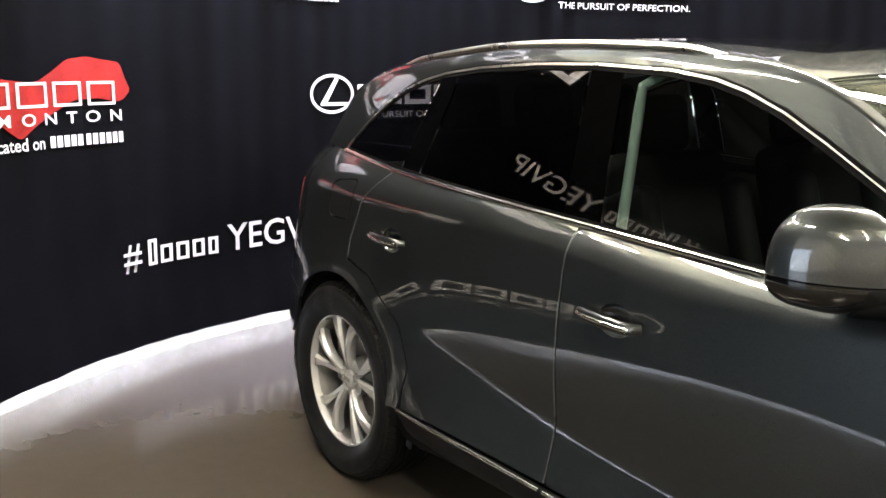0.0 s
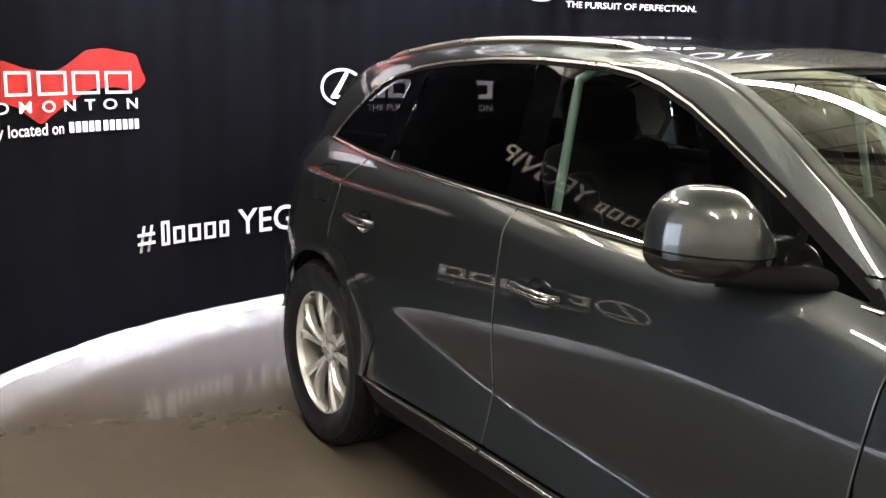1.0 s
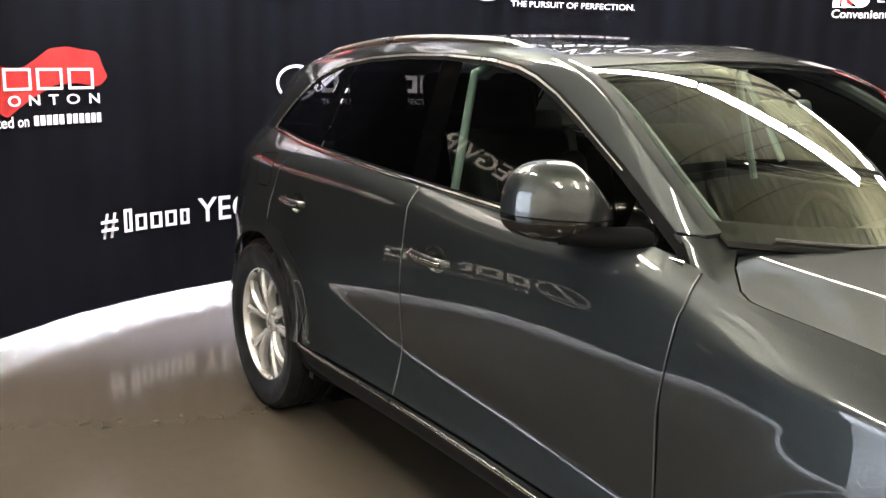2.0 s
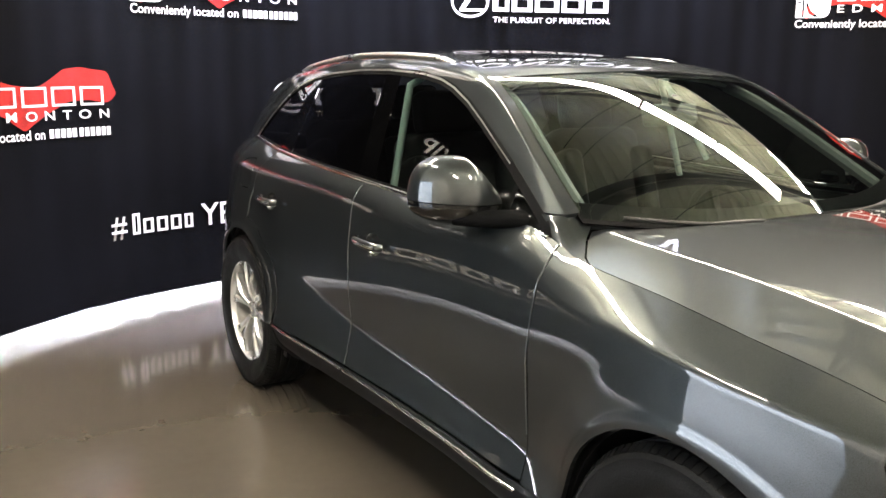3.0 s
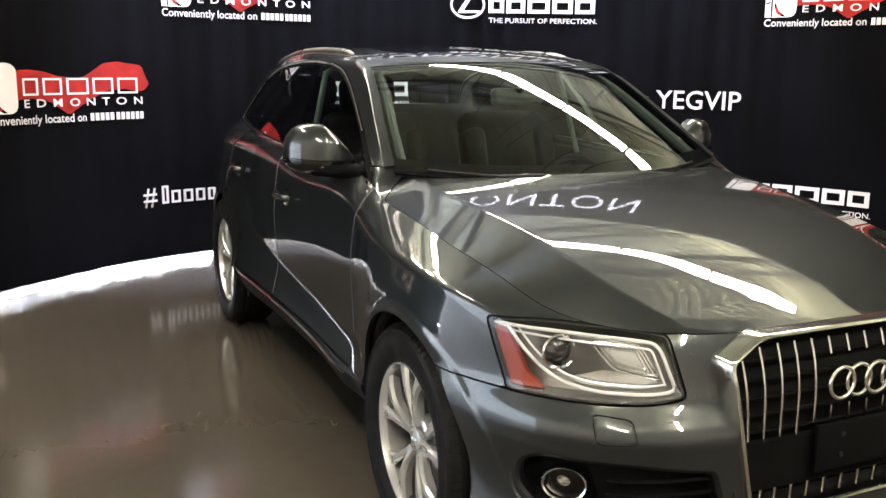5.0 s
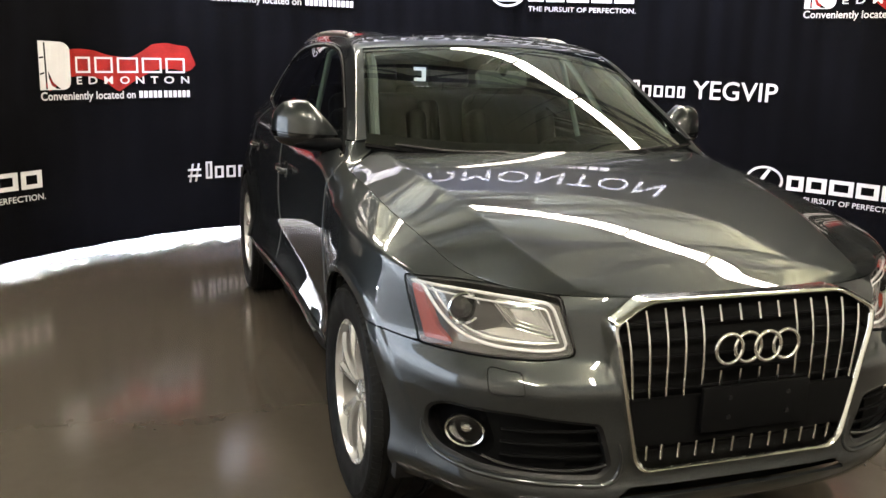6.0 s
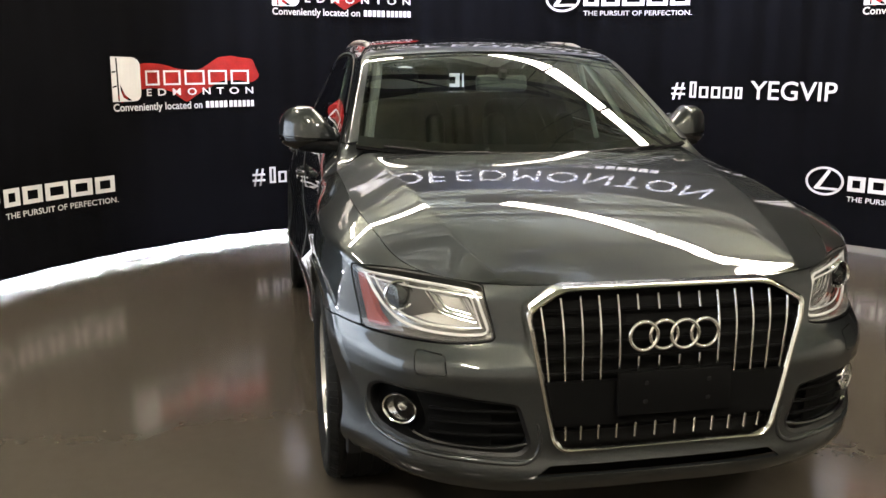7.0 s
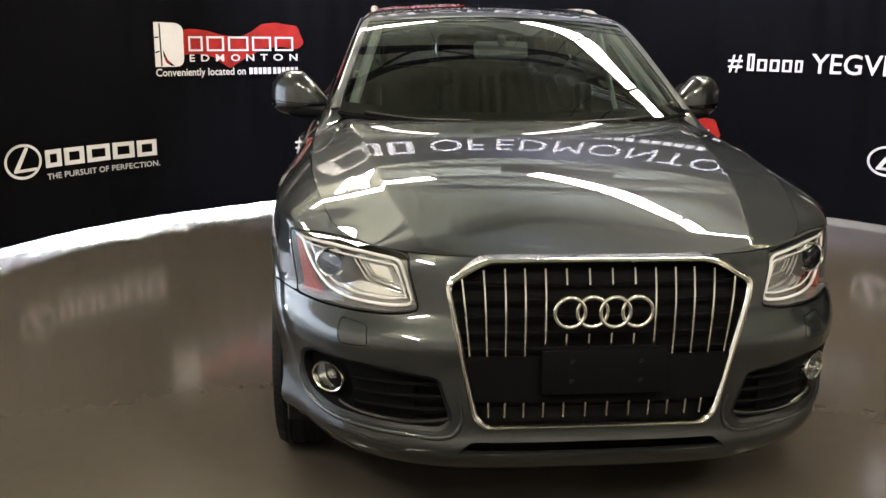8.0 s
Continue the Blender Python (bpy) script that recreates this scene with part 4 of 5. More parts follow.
part("windscreen", sheet(screen, np.linspace(-1, 1, 120), np.linspace(-1.05, -0.15, 110), lambda u, v, x, y, z: np.minimum(SCREEN_TOP(np.abs(x)) - y, y - SCREEN_FOOT(np.abs(x))), 1, (0, 0.3, 1.0)), M_GLASS, CAR, "raked windscreen", thick=0.0).visible_shadow = False
part("screen_seal", sheet(lambda a, b: (lambda p: (p[0], p[1], p[2] - 0.006))(screen(a, b)), np.linspace(-1, 1, 160), np.linspace(-1.05, -0.15, 120), lambda u, v, x, y, z: np.maximum.reduce([y - SCREEN_TOP(np.abs(x)) + 0.028, SCREEN_FOOT(np.abs(x)) + 0.075 - y, np.abs(x) - edge_x(y) + 0.046]) * 1.0 + np.minimum(0, np.minimum(SCREEN_TOP(np.abs(x)) - y, y - SCREEN_FOOT(np.abs(x)))) * 9, 1, (0, 0.3, 1.0)), M_SEAL, CAR, "black windscreen border", thick=0.004)
cowl = sheet(lambda a, b: (a, SCREEN_FOOT(np.abs(a)) + 0.03 - 0.10 * b, hood_mid(SCREEN_FOOT(np.abs(a))) - 0.035 - 0.10 * b * 0 - 0.03 * np.abs(a) ** 2 + 0.035 * (b < 0.2)), np.linspace(-0.72, 0.72, 60), np.linspace(-0.2, 1, 14), lambda u, v, x, y, z: 1 + 0 * x, 1, (0, -0.8, 0.5))
part("cowl", cowl, M_SEAL, CAR, "black cowl panel under the windscreen", thick=0.01)

PANES = {
    "front_window": [(0.215, 1.02), (0.235, 1.12), (0.385, 1.6), (-0.9, 1.6), (-0.56, 1.3), (-0.545, 1.02)],
    "rear_window": [(0.375, 1.02), (0.38, 1.12), (0.52, 1.6), (1.14, 1.6), (1.085, 1.40), (1.10, 1.13), (1.10, 1.02)],
    "quarter_window": [(1.235, 1.02), (1.235, 1.14), (1.19, 1.6), (1.9, 1.6), (1.9, 1.02)],
    "window_triangle": [(-0.575, 1.02), (-0.59, 1.6), (-1.0, 1.6), (-1.0, 1.02)],
    "centre_pillar": [(0.222, 1.02), (0.242, 1.12), (0.392, 1.6), (0.513, 1.6), (0.373, 1.12), (0.368, 1.02)],
    "window_divider": [(1.107, 1.02), (1.107, 1.13), (1.092, 1.40), (1.147, 1.6), (1.183, 1.6), (1.228, 1.14), (1.228, 1.02)],
}
for side in (-1, 1):
    for name, outline in PANES.items():
        pane = "window" in name and name not in ("window_triangle", "window_divider")
        mat = M_FRIT if not pane else M_GLASS if name == "front_window" else M_PRIVACY
        push = -0.004 if pane else -0.001
        ob = part(name, sheet(grown(push), CY, CS[:70], lambda u, v, x, y, z: np.minimum(inside(outline, y, z), inside(WINDOW, y, z) - 0.008), side, (0, 0.3, 1.0)), mat, CAR,
                  {"front_window": "clear side glass", "rear_window": "dark privacy glass", "quarter_window": "dark privacy glass"}.get(name, "gloss black pillar trim"), thick=0.0)
        if pane:
            ob.visible_shadow = False
    # bright window surround
    rim = sheet(grown(0.004), np.linspace(-0.84, 1.74, 420), np.linspace(0, 1.05, 150), lambda u, v, x, y, z: np.minimum.reduce([inside(WINDOW, y, z) + 0.006 * (0.3 + 0.7 * step(-0.45, 0.15, y)), 0.001 + 0.006 * (z < 1.0 + 0.04 * y + 0.15) - inside(WINDOW, y, z), y + 0.50]), side, (0, 0.3, 1.0))
    part("window_surround", rim, M_ALU, CAR, "satin chrome window surround", thick=0.008)
    gasket = sheet(grown(0.001), np.linspace(-0.84, 1.74, 420), np.linspace(0, 1.05, 150), lambda u, v, x, y, z: np.minimum(inside(WINDOW, y, z) + 0.010, 0.014 - inside(WINDOW, y, z)), side, (0, 0.3, 1.0))
    part("window_gasket", gasket, M_MATTE, CAR, "black rubber window seal", thick=0.004)
    by = np.linspace(-0.785, 1.69, 90)
    bz_ = np.interp(by, [q[0] for q in WINDOW[4::-1]], [q[1] for q in WINDOW[4::-1]])
    bx_ = [float(np.interp(zz, cabin(np.full(40, yy), np.linspace(0, 0.3, 40))[2], cabin(np.full(40, yy), np.linspace(0, 0.3, 40))[0])) for yy, zz in zip(by, bz_)]
    part("belt_strip", tube([(side * (a + 0.002), float(b), float(c) - 0.002) for a, b, c in zip(bx_, by, bz_)], 0.0085, 10, flat=1.1), M_CHROME, CAR, "bright strip under the windows")
    # roof rail
    ys = np.linspace(0.06, 1.62, 40)
    k = (ys - ys[0]) / (ys[-1] - ys[0])
    lift = 0.016 * step(0, 0.10, k) * (1 - step(0.90, 1, k)) + 0.002
    pts = [(side * (float(edge_x(y)) - 0.045), float(y), float(cabin(y, 1.0)[2]) + float(h) - 0.0) for y, h in zip(ys, lift)]
    part("roof_rail", tube(pts, [0.013 + 0.005 * (1 - abs(2 * a - 1) ** 6) for a in k], 12, flat=0.72), M_ALU, CAR, "brushed aluminium roof rail")
    # sill strip and belt strip
    sz = spline([(-0.92, 0.392), (0.0, 0.402), (0.985, 0.412)])
    for y0, y1 in ((-0.815, 0.284), (0.300, 0.968)):
        sy = np.linspace(y0, y1, 50)
        sx, _, _ = shell(np.minimum(sy, 0.80), sz(sy))
        part("sill_strip", tube([(side * (float(a) + 0.004), float(b), float(sz(b))) for a, b in zip(sx, sy)], 0.0075, 10, flat=0.9), M_CHROME, CAR, "bright strip along the door's foot")
    # wheel housings
    for yw in (-AXLE, AXLE):
        well = lathe([(0.42, 0.43), (0.875, 0.43), (0.88, 0.418), (0.88, 0.402), (0.42, 0.40)], 64)
        bmesh.ops.transform(well, matrix=Matrix.Translation((0, yw, HUB)) @ Matrix.Diagonal((side, 1, 1, 1)), verts=well.verts)
        bmesh.ops.delete(well, geom=[q for q in well.verts if q.co.z < 0.24], context="VERTS")
        bmesh.ops.recalc_face_normals(well, faces=well.faces)
        part("wheel_housing", well, M_BLACK, CAR, "black liner and closing disc of the wheel arch")
        # near-black disc closes the arch, so that it looks dark behind the wheel
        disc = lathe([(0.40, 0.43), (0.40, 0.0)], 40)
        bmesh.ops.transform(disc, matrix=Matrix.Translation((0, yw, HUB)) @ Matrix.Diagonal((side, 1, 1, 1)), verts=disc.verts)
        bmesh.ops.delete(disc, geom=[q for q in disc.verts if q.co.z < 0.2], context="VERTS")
        part("wheel_housing", disc, M_DARK, CAR, "black liner and closing disc of the wheel arch")
under = bmesh.new()
box(under, (1.44, 3.7, 0.05), (0, 0.12, 0.27))
part("underbody", under, M_DARK, CAR, "black underbody", smooth=False)
part("bulkhead", box(bmesh.new(), (0.76, 0.03, 0.48), (0, -2.14, 0.57)), M_DARK, CAR, "black radiator screen", smooth=False)

# ---- wheels ----


def spoke(turn, spread):
    """One spoke of a pair: slim at the hub, faceted, with a broad flat end that runs into the rim's lip."""
    bm = bmesh.new()
    prev = None
    for k in (0.0, 0.1, 0.22, 0.36, 0.5, 0.64, 0.76, 0.83, 0.88, 0.94, 1.0):
        r = 0.046 + 0.188 * k
        a = turn + spread * (0.30 + 0.70 * k ** 0.85)
        end = max(0.0, (k - 0.52) / 0.48)
        w = 0.0108 + 0.0032 * k + 0.0145 * end ** 1.3
        lean = (0.35 if spread > 0 else -0.35) * w * end
        out = 0.010 + 0.030 * math.sin(0.25 + k * 1.9) - 0.004 * k
        c, s = math.cos(a), math.sin(a)
        ring = [bm.verts.new((x, r * c - t * s, r * s + t * c)) for x, t in
                ((out - 0.036, -w * 0.75 + lean), (out - 0.011, -w + lean), (out, -w * 0.62 + lean), (out + 0.0006, w * 0.62 + lean), (out - 0.011, w + lean), (out - 0.036, w * 0.75 + lean))]
        if prev:
            for i in range(6):
                bm.faces.new((prev[i], prev[(i + 1) % 6], ring[(i + 1) % 6], ring[i]))
        else:
            bm.faces.new(ring)
        prev = ring
    bm.faces.new(prev[::-1])
    bmesh.ops.recalc_face_normals(bm, faces=bm.faces)
    return bm


def wheel(yw, side):
    """Tyre, alloy rim with five pairs of spokes, brake disc. Its outer face is +x before mirroring."""
    w = empty("wheel", CAR, "silver multi-spoke alloy wheel with black tyre", (side * 0.811, yw, HUB))
    flip = Matrix.Diagonal((side, 1, 1, 1))

    def add(name, bm, mat, parent=w, label="", split=40.0):
        bmesh.ops.transform(bm, matrix=flip, verts=bm.verts)
        bmesh.ops.recalc_face_normals(bm, faces=bm.faces)
        return part(name, bm, mat, parent, label, split=split)

    tyre = [(0.102, 0.243), (0.112, 0.255), (0.121, 0.285), (0.1225, 0.310), (0.119, 0.332), (0.121, 0.336), (0.114, 0.348), (0.104, 0.357), (0.092, 0.3625)]
    grooves = []
    for gx in (0.066, 0.022, -0.022, -0.066):
        grooves += [(gx + 0.007, 0.366), (gx + 0.006, 0.359), (gx - 0.006, 0.359), (gx - 0.007, 0.366)]
    prof = tyre + grooves + [(-a, r) for a, r in tyre[::-1]]
    add("tyre", lathe(prof, 120), M_TYRE, label="black tyre with raised shoulder")
    for sx_ in (1, -1):
        blocks = bmesh.new()
        for i in range(90):
            box(blocks, (0.030, 0.0185, 0.008), m=Matrix.Rotation(i / 90 * 2 * math.pi, 4, "X") @ pose(sx_ * 0.101, 0, 0.3555, 0, sx_ * 32, 0))
        tagged(add("tread", blocks, M_TYRE), kind="stuff")
    barrel = [(0.100, 0.244), (0.105, 0.242), (0.104, 0.237), (0.094, 0.234), (0.080, 0.231), (0.03, 0.214), (-0.10, 0.218), (-0.102, 0.24)]
    add("rim", lathe(barrel[:5], 96), M_RIM)
    add("rim_barrel", lathe(barrel[4:], 96), M_STEEL, label="dull dark inner rim")
    for i in range(5):
        for s in (-1, 1):
            b = spoke(i * 2 * math.pi / 5 + math.pi / 2, s * 0.255)
            bmesh.ops.translate(b, vec=(0.060, 0, 0), verts=b.verts)
            add("spoke", b, M_RIM, split=28.0)
    add("hub", lathe([(0.02, 0.078), (0.058, 0.074), (0.066, 0.062), (0.064, 0.036), (0.074, 0.034), (0.077, 0.028), (0.078, 0.0)], 48), M_RIM)
    ring = bmesh.new()
    for k in range(4):
        t = lathe([(0.0785 + 0.0012 * math.cos(q), 0.0062 + 0.0012 * math.sin(q)) for q in np.linspace(0, 2 * math.pi, 6, endpoint=False)], 20, closed=True)
        bmesh.ops.translate(t, vec=(0, (k - 1.5) * 0.0085, 0), verts=t.verts)
        ring = merge(ring, t)
    add("cap_mark", ring, M_CHROME)
    for i in range(5):
        a = i * 2 * math.pi / 5 + math.pi / 2 + math.pi / 5
        b = lathe([(0.050, 0.0105), (0.064, 0.0105), (0.066, 0.009), (0.066, 0.0)], 6)
        bmesh.ops.translate(b, vec=(0, 0.050 * math.cos(a), 0.050 * math.sin(a)), verts=b.verts)
        add("wheel_bolt", b, M_STEEL)
    add("brake_disc", lathe([(-0.03, 0.155), (-0.005, 0.158), (0.0, 0.155), (0.0, 0.075), (0.02, 0.072), (0.02, 0.0)], 48), M_STEEL)
    cal = bmesh.new()
    box(cal, (0.06, 0.09, 0.16), (0.0, 0.125, 0.02), bevel=0.012)
    add("brake_caliper", cal, M_STEEL)
    return w


for yw in (-AXLE, AXLE):
    for side in (-1, 1):
        wheel(yw, side)


# ---- car: face, mirrors, handles ----
GY = -2.262          # the grille's plane


def grille_y(x, z):
    """The grille's face bends back to its sides and leans back at its top."""
    return GY + 0.10 * np.abs(x) ** 2.2 + 1.35 * np.maximum(z - 0.69, 0) ** 2 + 0.06 * np.maximum(0.50 - z, 0)


grille = empty("grille", CAR, "black grille in a broad chrome frame")
outer = GRILLE
inner = np.array([(a * 0.954, 0.632 + (b - 0.632) * 0.948) for a, b in outer])
frame_bm, rows_ = bmesh.new(), []
for k in range(len(outer)):
    (a, b), (c, d) = outer[k], inner[k]
    ring = []
    for s, h in ((0.0, -0.10), (0.0, 0.004), (0.12, 0.013), (0.5, 0.016), (0.88, 0.010), (1.0, 0.0), (1.0, -0.04)):
        x, z = a + (c - a) * s, b + (d - b) * s
        ring.append(frame_bm.verts.new((x, float(grille_y(x, z)) - h, z)))
    rows_.append(ring)
for k in range(len(rows_)):
    p, q = rows_[k], rows_[(k + 1) % len(rows_)]
    for j in range(6):
        frame_bm.faces.new((p[j], p[j + 1], q[j + 1], q[j]))
bmesh.ops.recalc_face_normals(frame_bm, faces=frame_bm.faces)
part("grille_frame", frame_bm, M_CHROME, grille, "wide satin chrome frame")
part("grille_back", sheet(lambda a, b: (a, grille_y(a, b) + 0.045, b), np.linspace(-0.44, 0.44, 50), np.linspace(0.38, 0.88, 40), lambda u, v, x, y, z: inside(outer, x, z), 1, (0, 0, 0.6)), M_DARK, grille, "black mesh backing", thick=0.01)


def half_width(z):
    """Half the grille's clear width at a height."""
    xs = np.linspace(0, 0.45, 200)
    return float(xs[inside(inner, xs, 0 * xs + z) > 0].max(initial=0.0))


bars_all = [0.031, 0.093, 0.150, 0.205, 0.258, 0.309, 0.358]
for x in sorted([-b for b in bars_all] + bars_all):
    top = 0.842 if abs(x) < 0.30 else 0.842 - 0.45 * (abs(x) - 0.30)
    spans = [(0.425, 0.470)]
    if abs(x) < 0.12:
        spans += [(0.80, top), (0.625, 0.668)]
    else:
        spans += [(0.632 if abs(x) < 0.17 else 0.605, top)]
    for z0, z1 in spans:
        lean = 0.06 + 0.24 * max(0.0, (abs(x) - 0.25) / 0.108) ** 1.5
        pts = [(x * (1 + lean * (z - 0.64)), float(grille_y(x, z)) + 0.004, z) for z in np.linspace(z0, z1, 8) if half_width(min(z, 0.86)) > abs(x) - 0.02]
        if len(pts) > 2:
            part("grille_bar", tube(pts, 0.0021, 8, flat=1.5, up=(1, 0, 0)), M_CHROME, grille, "thin chrome upright")
for z in (0.80, 0.755, 0.71, 0.665, 0.62, 0.45):
    w = half_width(z) - 0.004
    part("grille_slat", tube([(x, float(grille_y(x, z)) + 0.022, z) for x in np.linspace(-w, w, 24)], 0.005, 6), M_MATTE, grille, "black cross slat")
w0, w1 = half_width(0.60), half_width(0.475)
panel = rounded([(-w0, 0.602), (-0.20, 0.602), (0.20, 0.602), (w0, 0.602), (w1, 0.474), (-w1, 0.474)], 0.004)
part("grille_panel", sheet(lambda a, b: (a, grille_y(a, b) - 0.004, b), np.linspace(-0.42, 0.42, 90), np.linspace(0.46, 0.62, 30), lambda u, v, x, y, z: inside(panel, x, z), 1, (0, 0, 0.6)), M_MATTE, grille, "black number plate panel", thick=0.02)
plate = box(bmesh.new(), (0.345, 0.016, 0.128), (0.008, GY - 0.020, 0.568), bevel=0.006)
part("plate_holder", plate, M_MATTE, grille, "empty black number plate holder")
for x in (-0.09, 0.10):
    for z in (0.545, 0.60):
        b = lathe([(-0.004, 0.0), (-0.004, 0.006), (0.0, 0.007)], 12, "y")
        bmesh.ops.translate(b, vec=(x + 0.008, GY - 0.029, z), verts=b.verts)
        part("plate_screw", b, M_BLACK, grille)
for i in range(4):
    t = lathe([(0.0065 * math.cos(q) * 0.8, 0.0410 + 0.0058 * math.sin(q)) for q in np.linspace(0, 2 * math.pi, 10, endpoint=False)], 48, "y", closed=True)
    bmesh.ops.translate(t, vec=((i - 1.5) * 0.0615, GY - 0.020 + 0.0035 * (i % 2), 0.735), verts=t.verts)
    part("emblem_ring", t, M_CHROME, grille, "chrome ring")

# lower slot
part("lower_slot", sheet(lambda a, b: (a, grille_y(a, b) * 0 - 2.205 + 0.15 * np.abs(a) ** 2, b), np.linspace(-0.42, 0.42, 40), np.linspace(0.30, 0.37, 8), lambda u, v, x, y, z: 1 + 0 * x, 1, (0, 0, 0.6)), M_DARK, CAR, "black lower air slot", thick=0.01)


def inset(depth, side_push=0.0):
    """The body surface pushed into the car by depth."""
    def f(u, v):
        x, y, z = body(u, v)
        a = np.clip(-(u - YF) / QUARTER, 0, 1) * math.pi / 2
        return x - depth * np.cos(a) * 0.8, y + depth * np.sin(a), z
    return f


def at_body(u, z, depth=0.0, side=-1):
    x, y, z = shell(np.array(u), np.array(z))
    a = min(max(-(u - YF) / QUARTER, 0), 1) * math.pi / 2
    return Vector((side * (float(x) - depth * math.cos(a) * 0.8), float(y) + depth * math.sin(a), float(z)))


def shrink(outline, by):
    pts = np.array(outline)
    n = len(pts)
    t = np.roll(pts, -1, 0) - np.roll(pts, 1, 0)
    t = t / np.maximum(np.linalg.norm(t, axis=1, keepdims=True), 1e-9)
    nrm = np.stack([-t[:, 1], t[:, 0]], 1)
    mid = pts.mean(0)
    if ((mid - pts) * nrm).sum() < 0:
        nrm = -nrm
    return pts + nrm * by


HU, HV = np.linspace(-2.25, -1.74, 150), np.linspace(0.55, 1.03, 120)
for side in (-1, 1):
    lamp = empty("headlight", CAR, "clear headlight with chrome reflector and amber corner")
    part("lamp_lens", sheet(inset(0.002), HU, HV, lambda u, v, x, y, z: inside(HEADLIGHT, u, z) - 0.002, side, MID), M_LENS, lamp, "clear lens").visible_shadow = False
    seal = np.array(HEADLIGHT)
    part("lamp_seal", sheet(inset(0.004), HU, HV, lambda u, v, x, y, z: np.minimum(inside(HEADLIGHT, u, z), 0.0038 - inside(HEADLIGHT, u, z)), side, MID), M_BLACK, lamp, "black seal", thick=0.03)
    part("lamp_shell", sheet(inset(0.062), HU, HV, lambda u, v, x, y, z: inside(HEADLIGHT, u, z) + 0.006, side, MID), M_LAMP_SATIN, lamp, "satin grey inner shell", thick=0.004)
    # walls of the lamp's case
    case = bmesh.new()
    outl = lines("case", HEADLIGHT, True, 0.012)
    ring_o = [case.verts.new(at_body(a, b, 0.006, side)) for a, b in shrink(outl, 0.004)]
    ring_i = [case.verts.new(at_body(a, b, 0.064, side)) for a, b in shrink(outl, 0.008)]
    for i in range(len(ring_o)):
        case.faces.new((ring_o[i], ring_o[(i + 1) % len(ring_o)], ring_i[(i + 1) % len(ring_o)], ring_i[i]))
    part("lamp_case", case, M_LAMP_SATIN, lamp)
    # amber corner
    amber = rounded([(-1.782, 0.842), (-1.815, 0.842), (-1.870, 0.735), (-1.915, 0.703), (-1.835, 0.700)], 0.006)
    part("amber_reflector", sheet(inset(0.022), HU, HV, lambda u, v, x, y, z: inside(amber, u, z), side, MID), M_AMBER, lamp, "amber corner reflector", thick=0.02)
    # light guide loop round the lamp
    loop = rounded([(-1.778, 0.853), (-1.92, 0.851), (-2.08, 0.845), (-2.155, 0.838), (-2.197, 0.722), (-2.14, 0.713), (-2.02, 0.714), (-1.94, 0.732), (-1.875, 0.782), (-1.82, 0.846)], [0.004, 0.05, 0.04, 0.02, 0.015, 0.04, 0.05, 0.05, 0.05, 0.004], 7)
    pts = [at_body(a, b, 0.020, side) for a, b in lines("loop", loop, True, 0.012)]
    part("light_guide", tube(pts, 0.0048, 8, closed=True), M_LAMP_PIPE, lamp, "pale light guide")
    loop2 = shrink(lines("loop", loop, True, 0.012), 0.017)
    part("light_trim", tube([at_body(a, b, 0.030, side) for a, b in loop2], 0.003, 6, closed=True), M_LAMP_PIPE, lamp)
    bezel = rounded([(-1.875, 0.842), (-2.00, 0.838), (-2.055, 0.768), (-1.97, 0.738), (-1.905, 0.765)], 0.03)
    part("lamp_bezel", sheet(inset(0.050), HU, HV, lambda u, v, x, y, z: inside(bezel, u, z), side, MID), M_LAMP_DARK, lamp, "dark grey bezel", thick=0.004)
    # projector and high beam
    eye = at_body(-1.940, 0.800, 0.040, side)
    aim = Matrix.Translation(eye) @ Matrix.Rotation(radians(12 * side), 4, "Z")
    for nm, prof, mat in (("projector_ring", [(-0.012, 0.047), (-0.016, 0.043), (-0.012, 0.038), (0.03, 0.036)], M_LAMP_CHROME), ("projector_lens", [(-0.022, 0.0), (-0.019, 0.015), (-0.010, 0.030), (0.0, 0.037)], M_BLACK_GLOSS)):
        b = lathe(prof, 40, "y")
        bmesh.ops.transform(b, matrix=aim, verts=b.verts)
        part(nm, b, mat, lamp, "dark projector lens" if "lens" in nm else "chrome ring")
    hb = rounded([(-2.010, 0.832), (-2.12, 0.826), (-2.168, 0.742), (-2.065, 0.765)], 0.012)
    for i in range(3):
        o = shrink(lines("hb", hb, True, 0.01), 0.008 * i)
        part("reflector_step", tube([at_body(a, b, 0.040 + 0.007 * i, side) for a, b in o], 0.0025, 6, closed=True), M_LAMP_CHROME, lamp)
    part("high_beam", sheet(inset(0.058), HU, HV, lambda u, v, x, y, z: inside(hb, u, z), side, MID), M_LAMP_CHROME, lamp, "chrome high beam bowl", thick=0.003)
    wing = rounded([(-1.92, 0.742), (-1.98, 0.740), (-2.04, 0.762), (-2.09, 0.758), (-2.182, 0.732), (-2.13, 0.720), (-2.0, 0.722)], 0.01)
    part("lamp_wing", sheet(inset(0.045), HU, HV, lambda u, v, x, y, z: inside(wing, u, z), side, MID), M_LAMP_CHROME, lamp, "bright lower blade", thick=0.006)
    # fog lamp intake
    intake = empty("air_intake", CAR, "black side air intake with a round fog lamp")
    IU, IV = np.linspace(-2.33, -1.85, 110), np.linspace(0.15, 0.62, 90)
    part("intake_back", sheet(inset(0.055), IU, IV, lambda u, v, x, y, z: inside(INTAKE, u, z) + 0.012, side, MID), M_DARK, intake, "black backing", thick=0.004)
    wall_bm = bmesh.new()
    outl = lines("w", INTAKE, True, 0.012)
    ro = [wall_bm.verts.new(at_body(a, b, -0.001, side)) for a, b in outl]
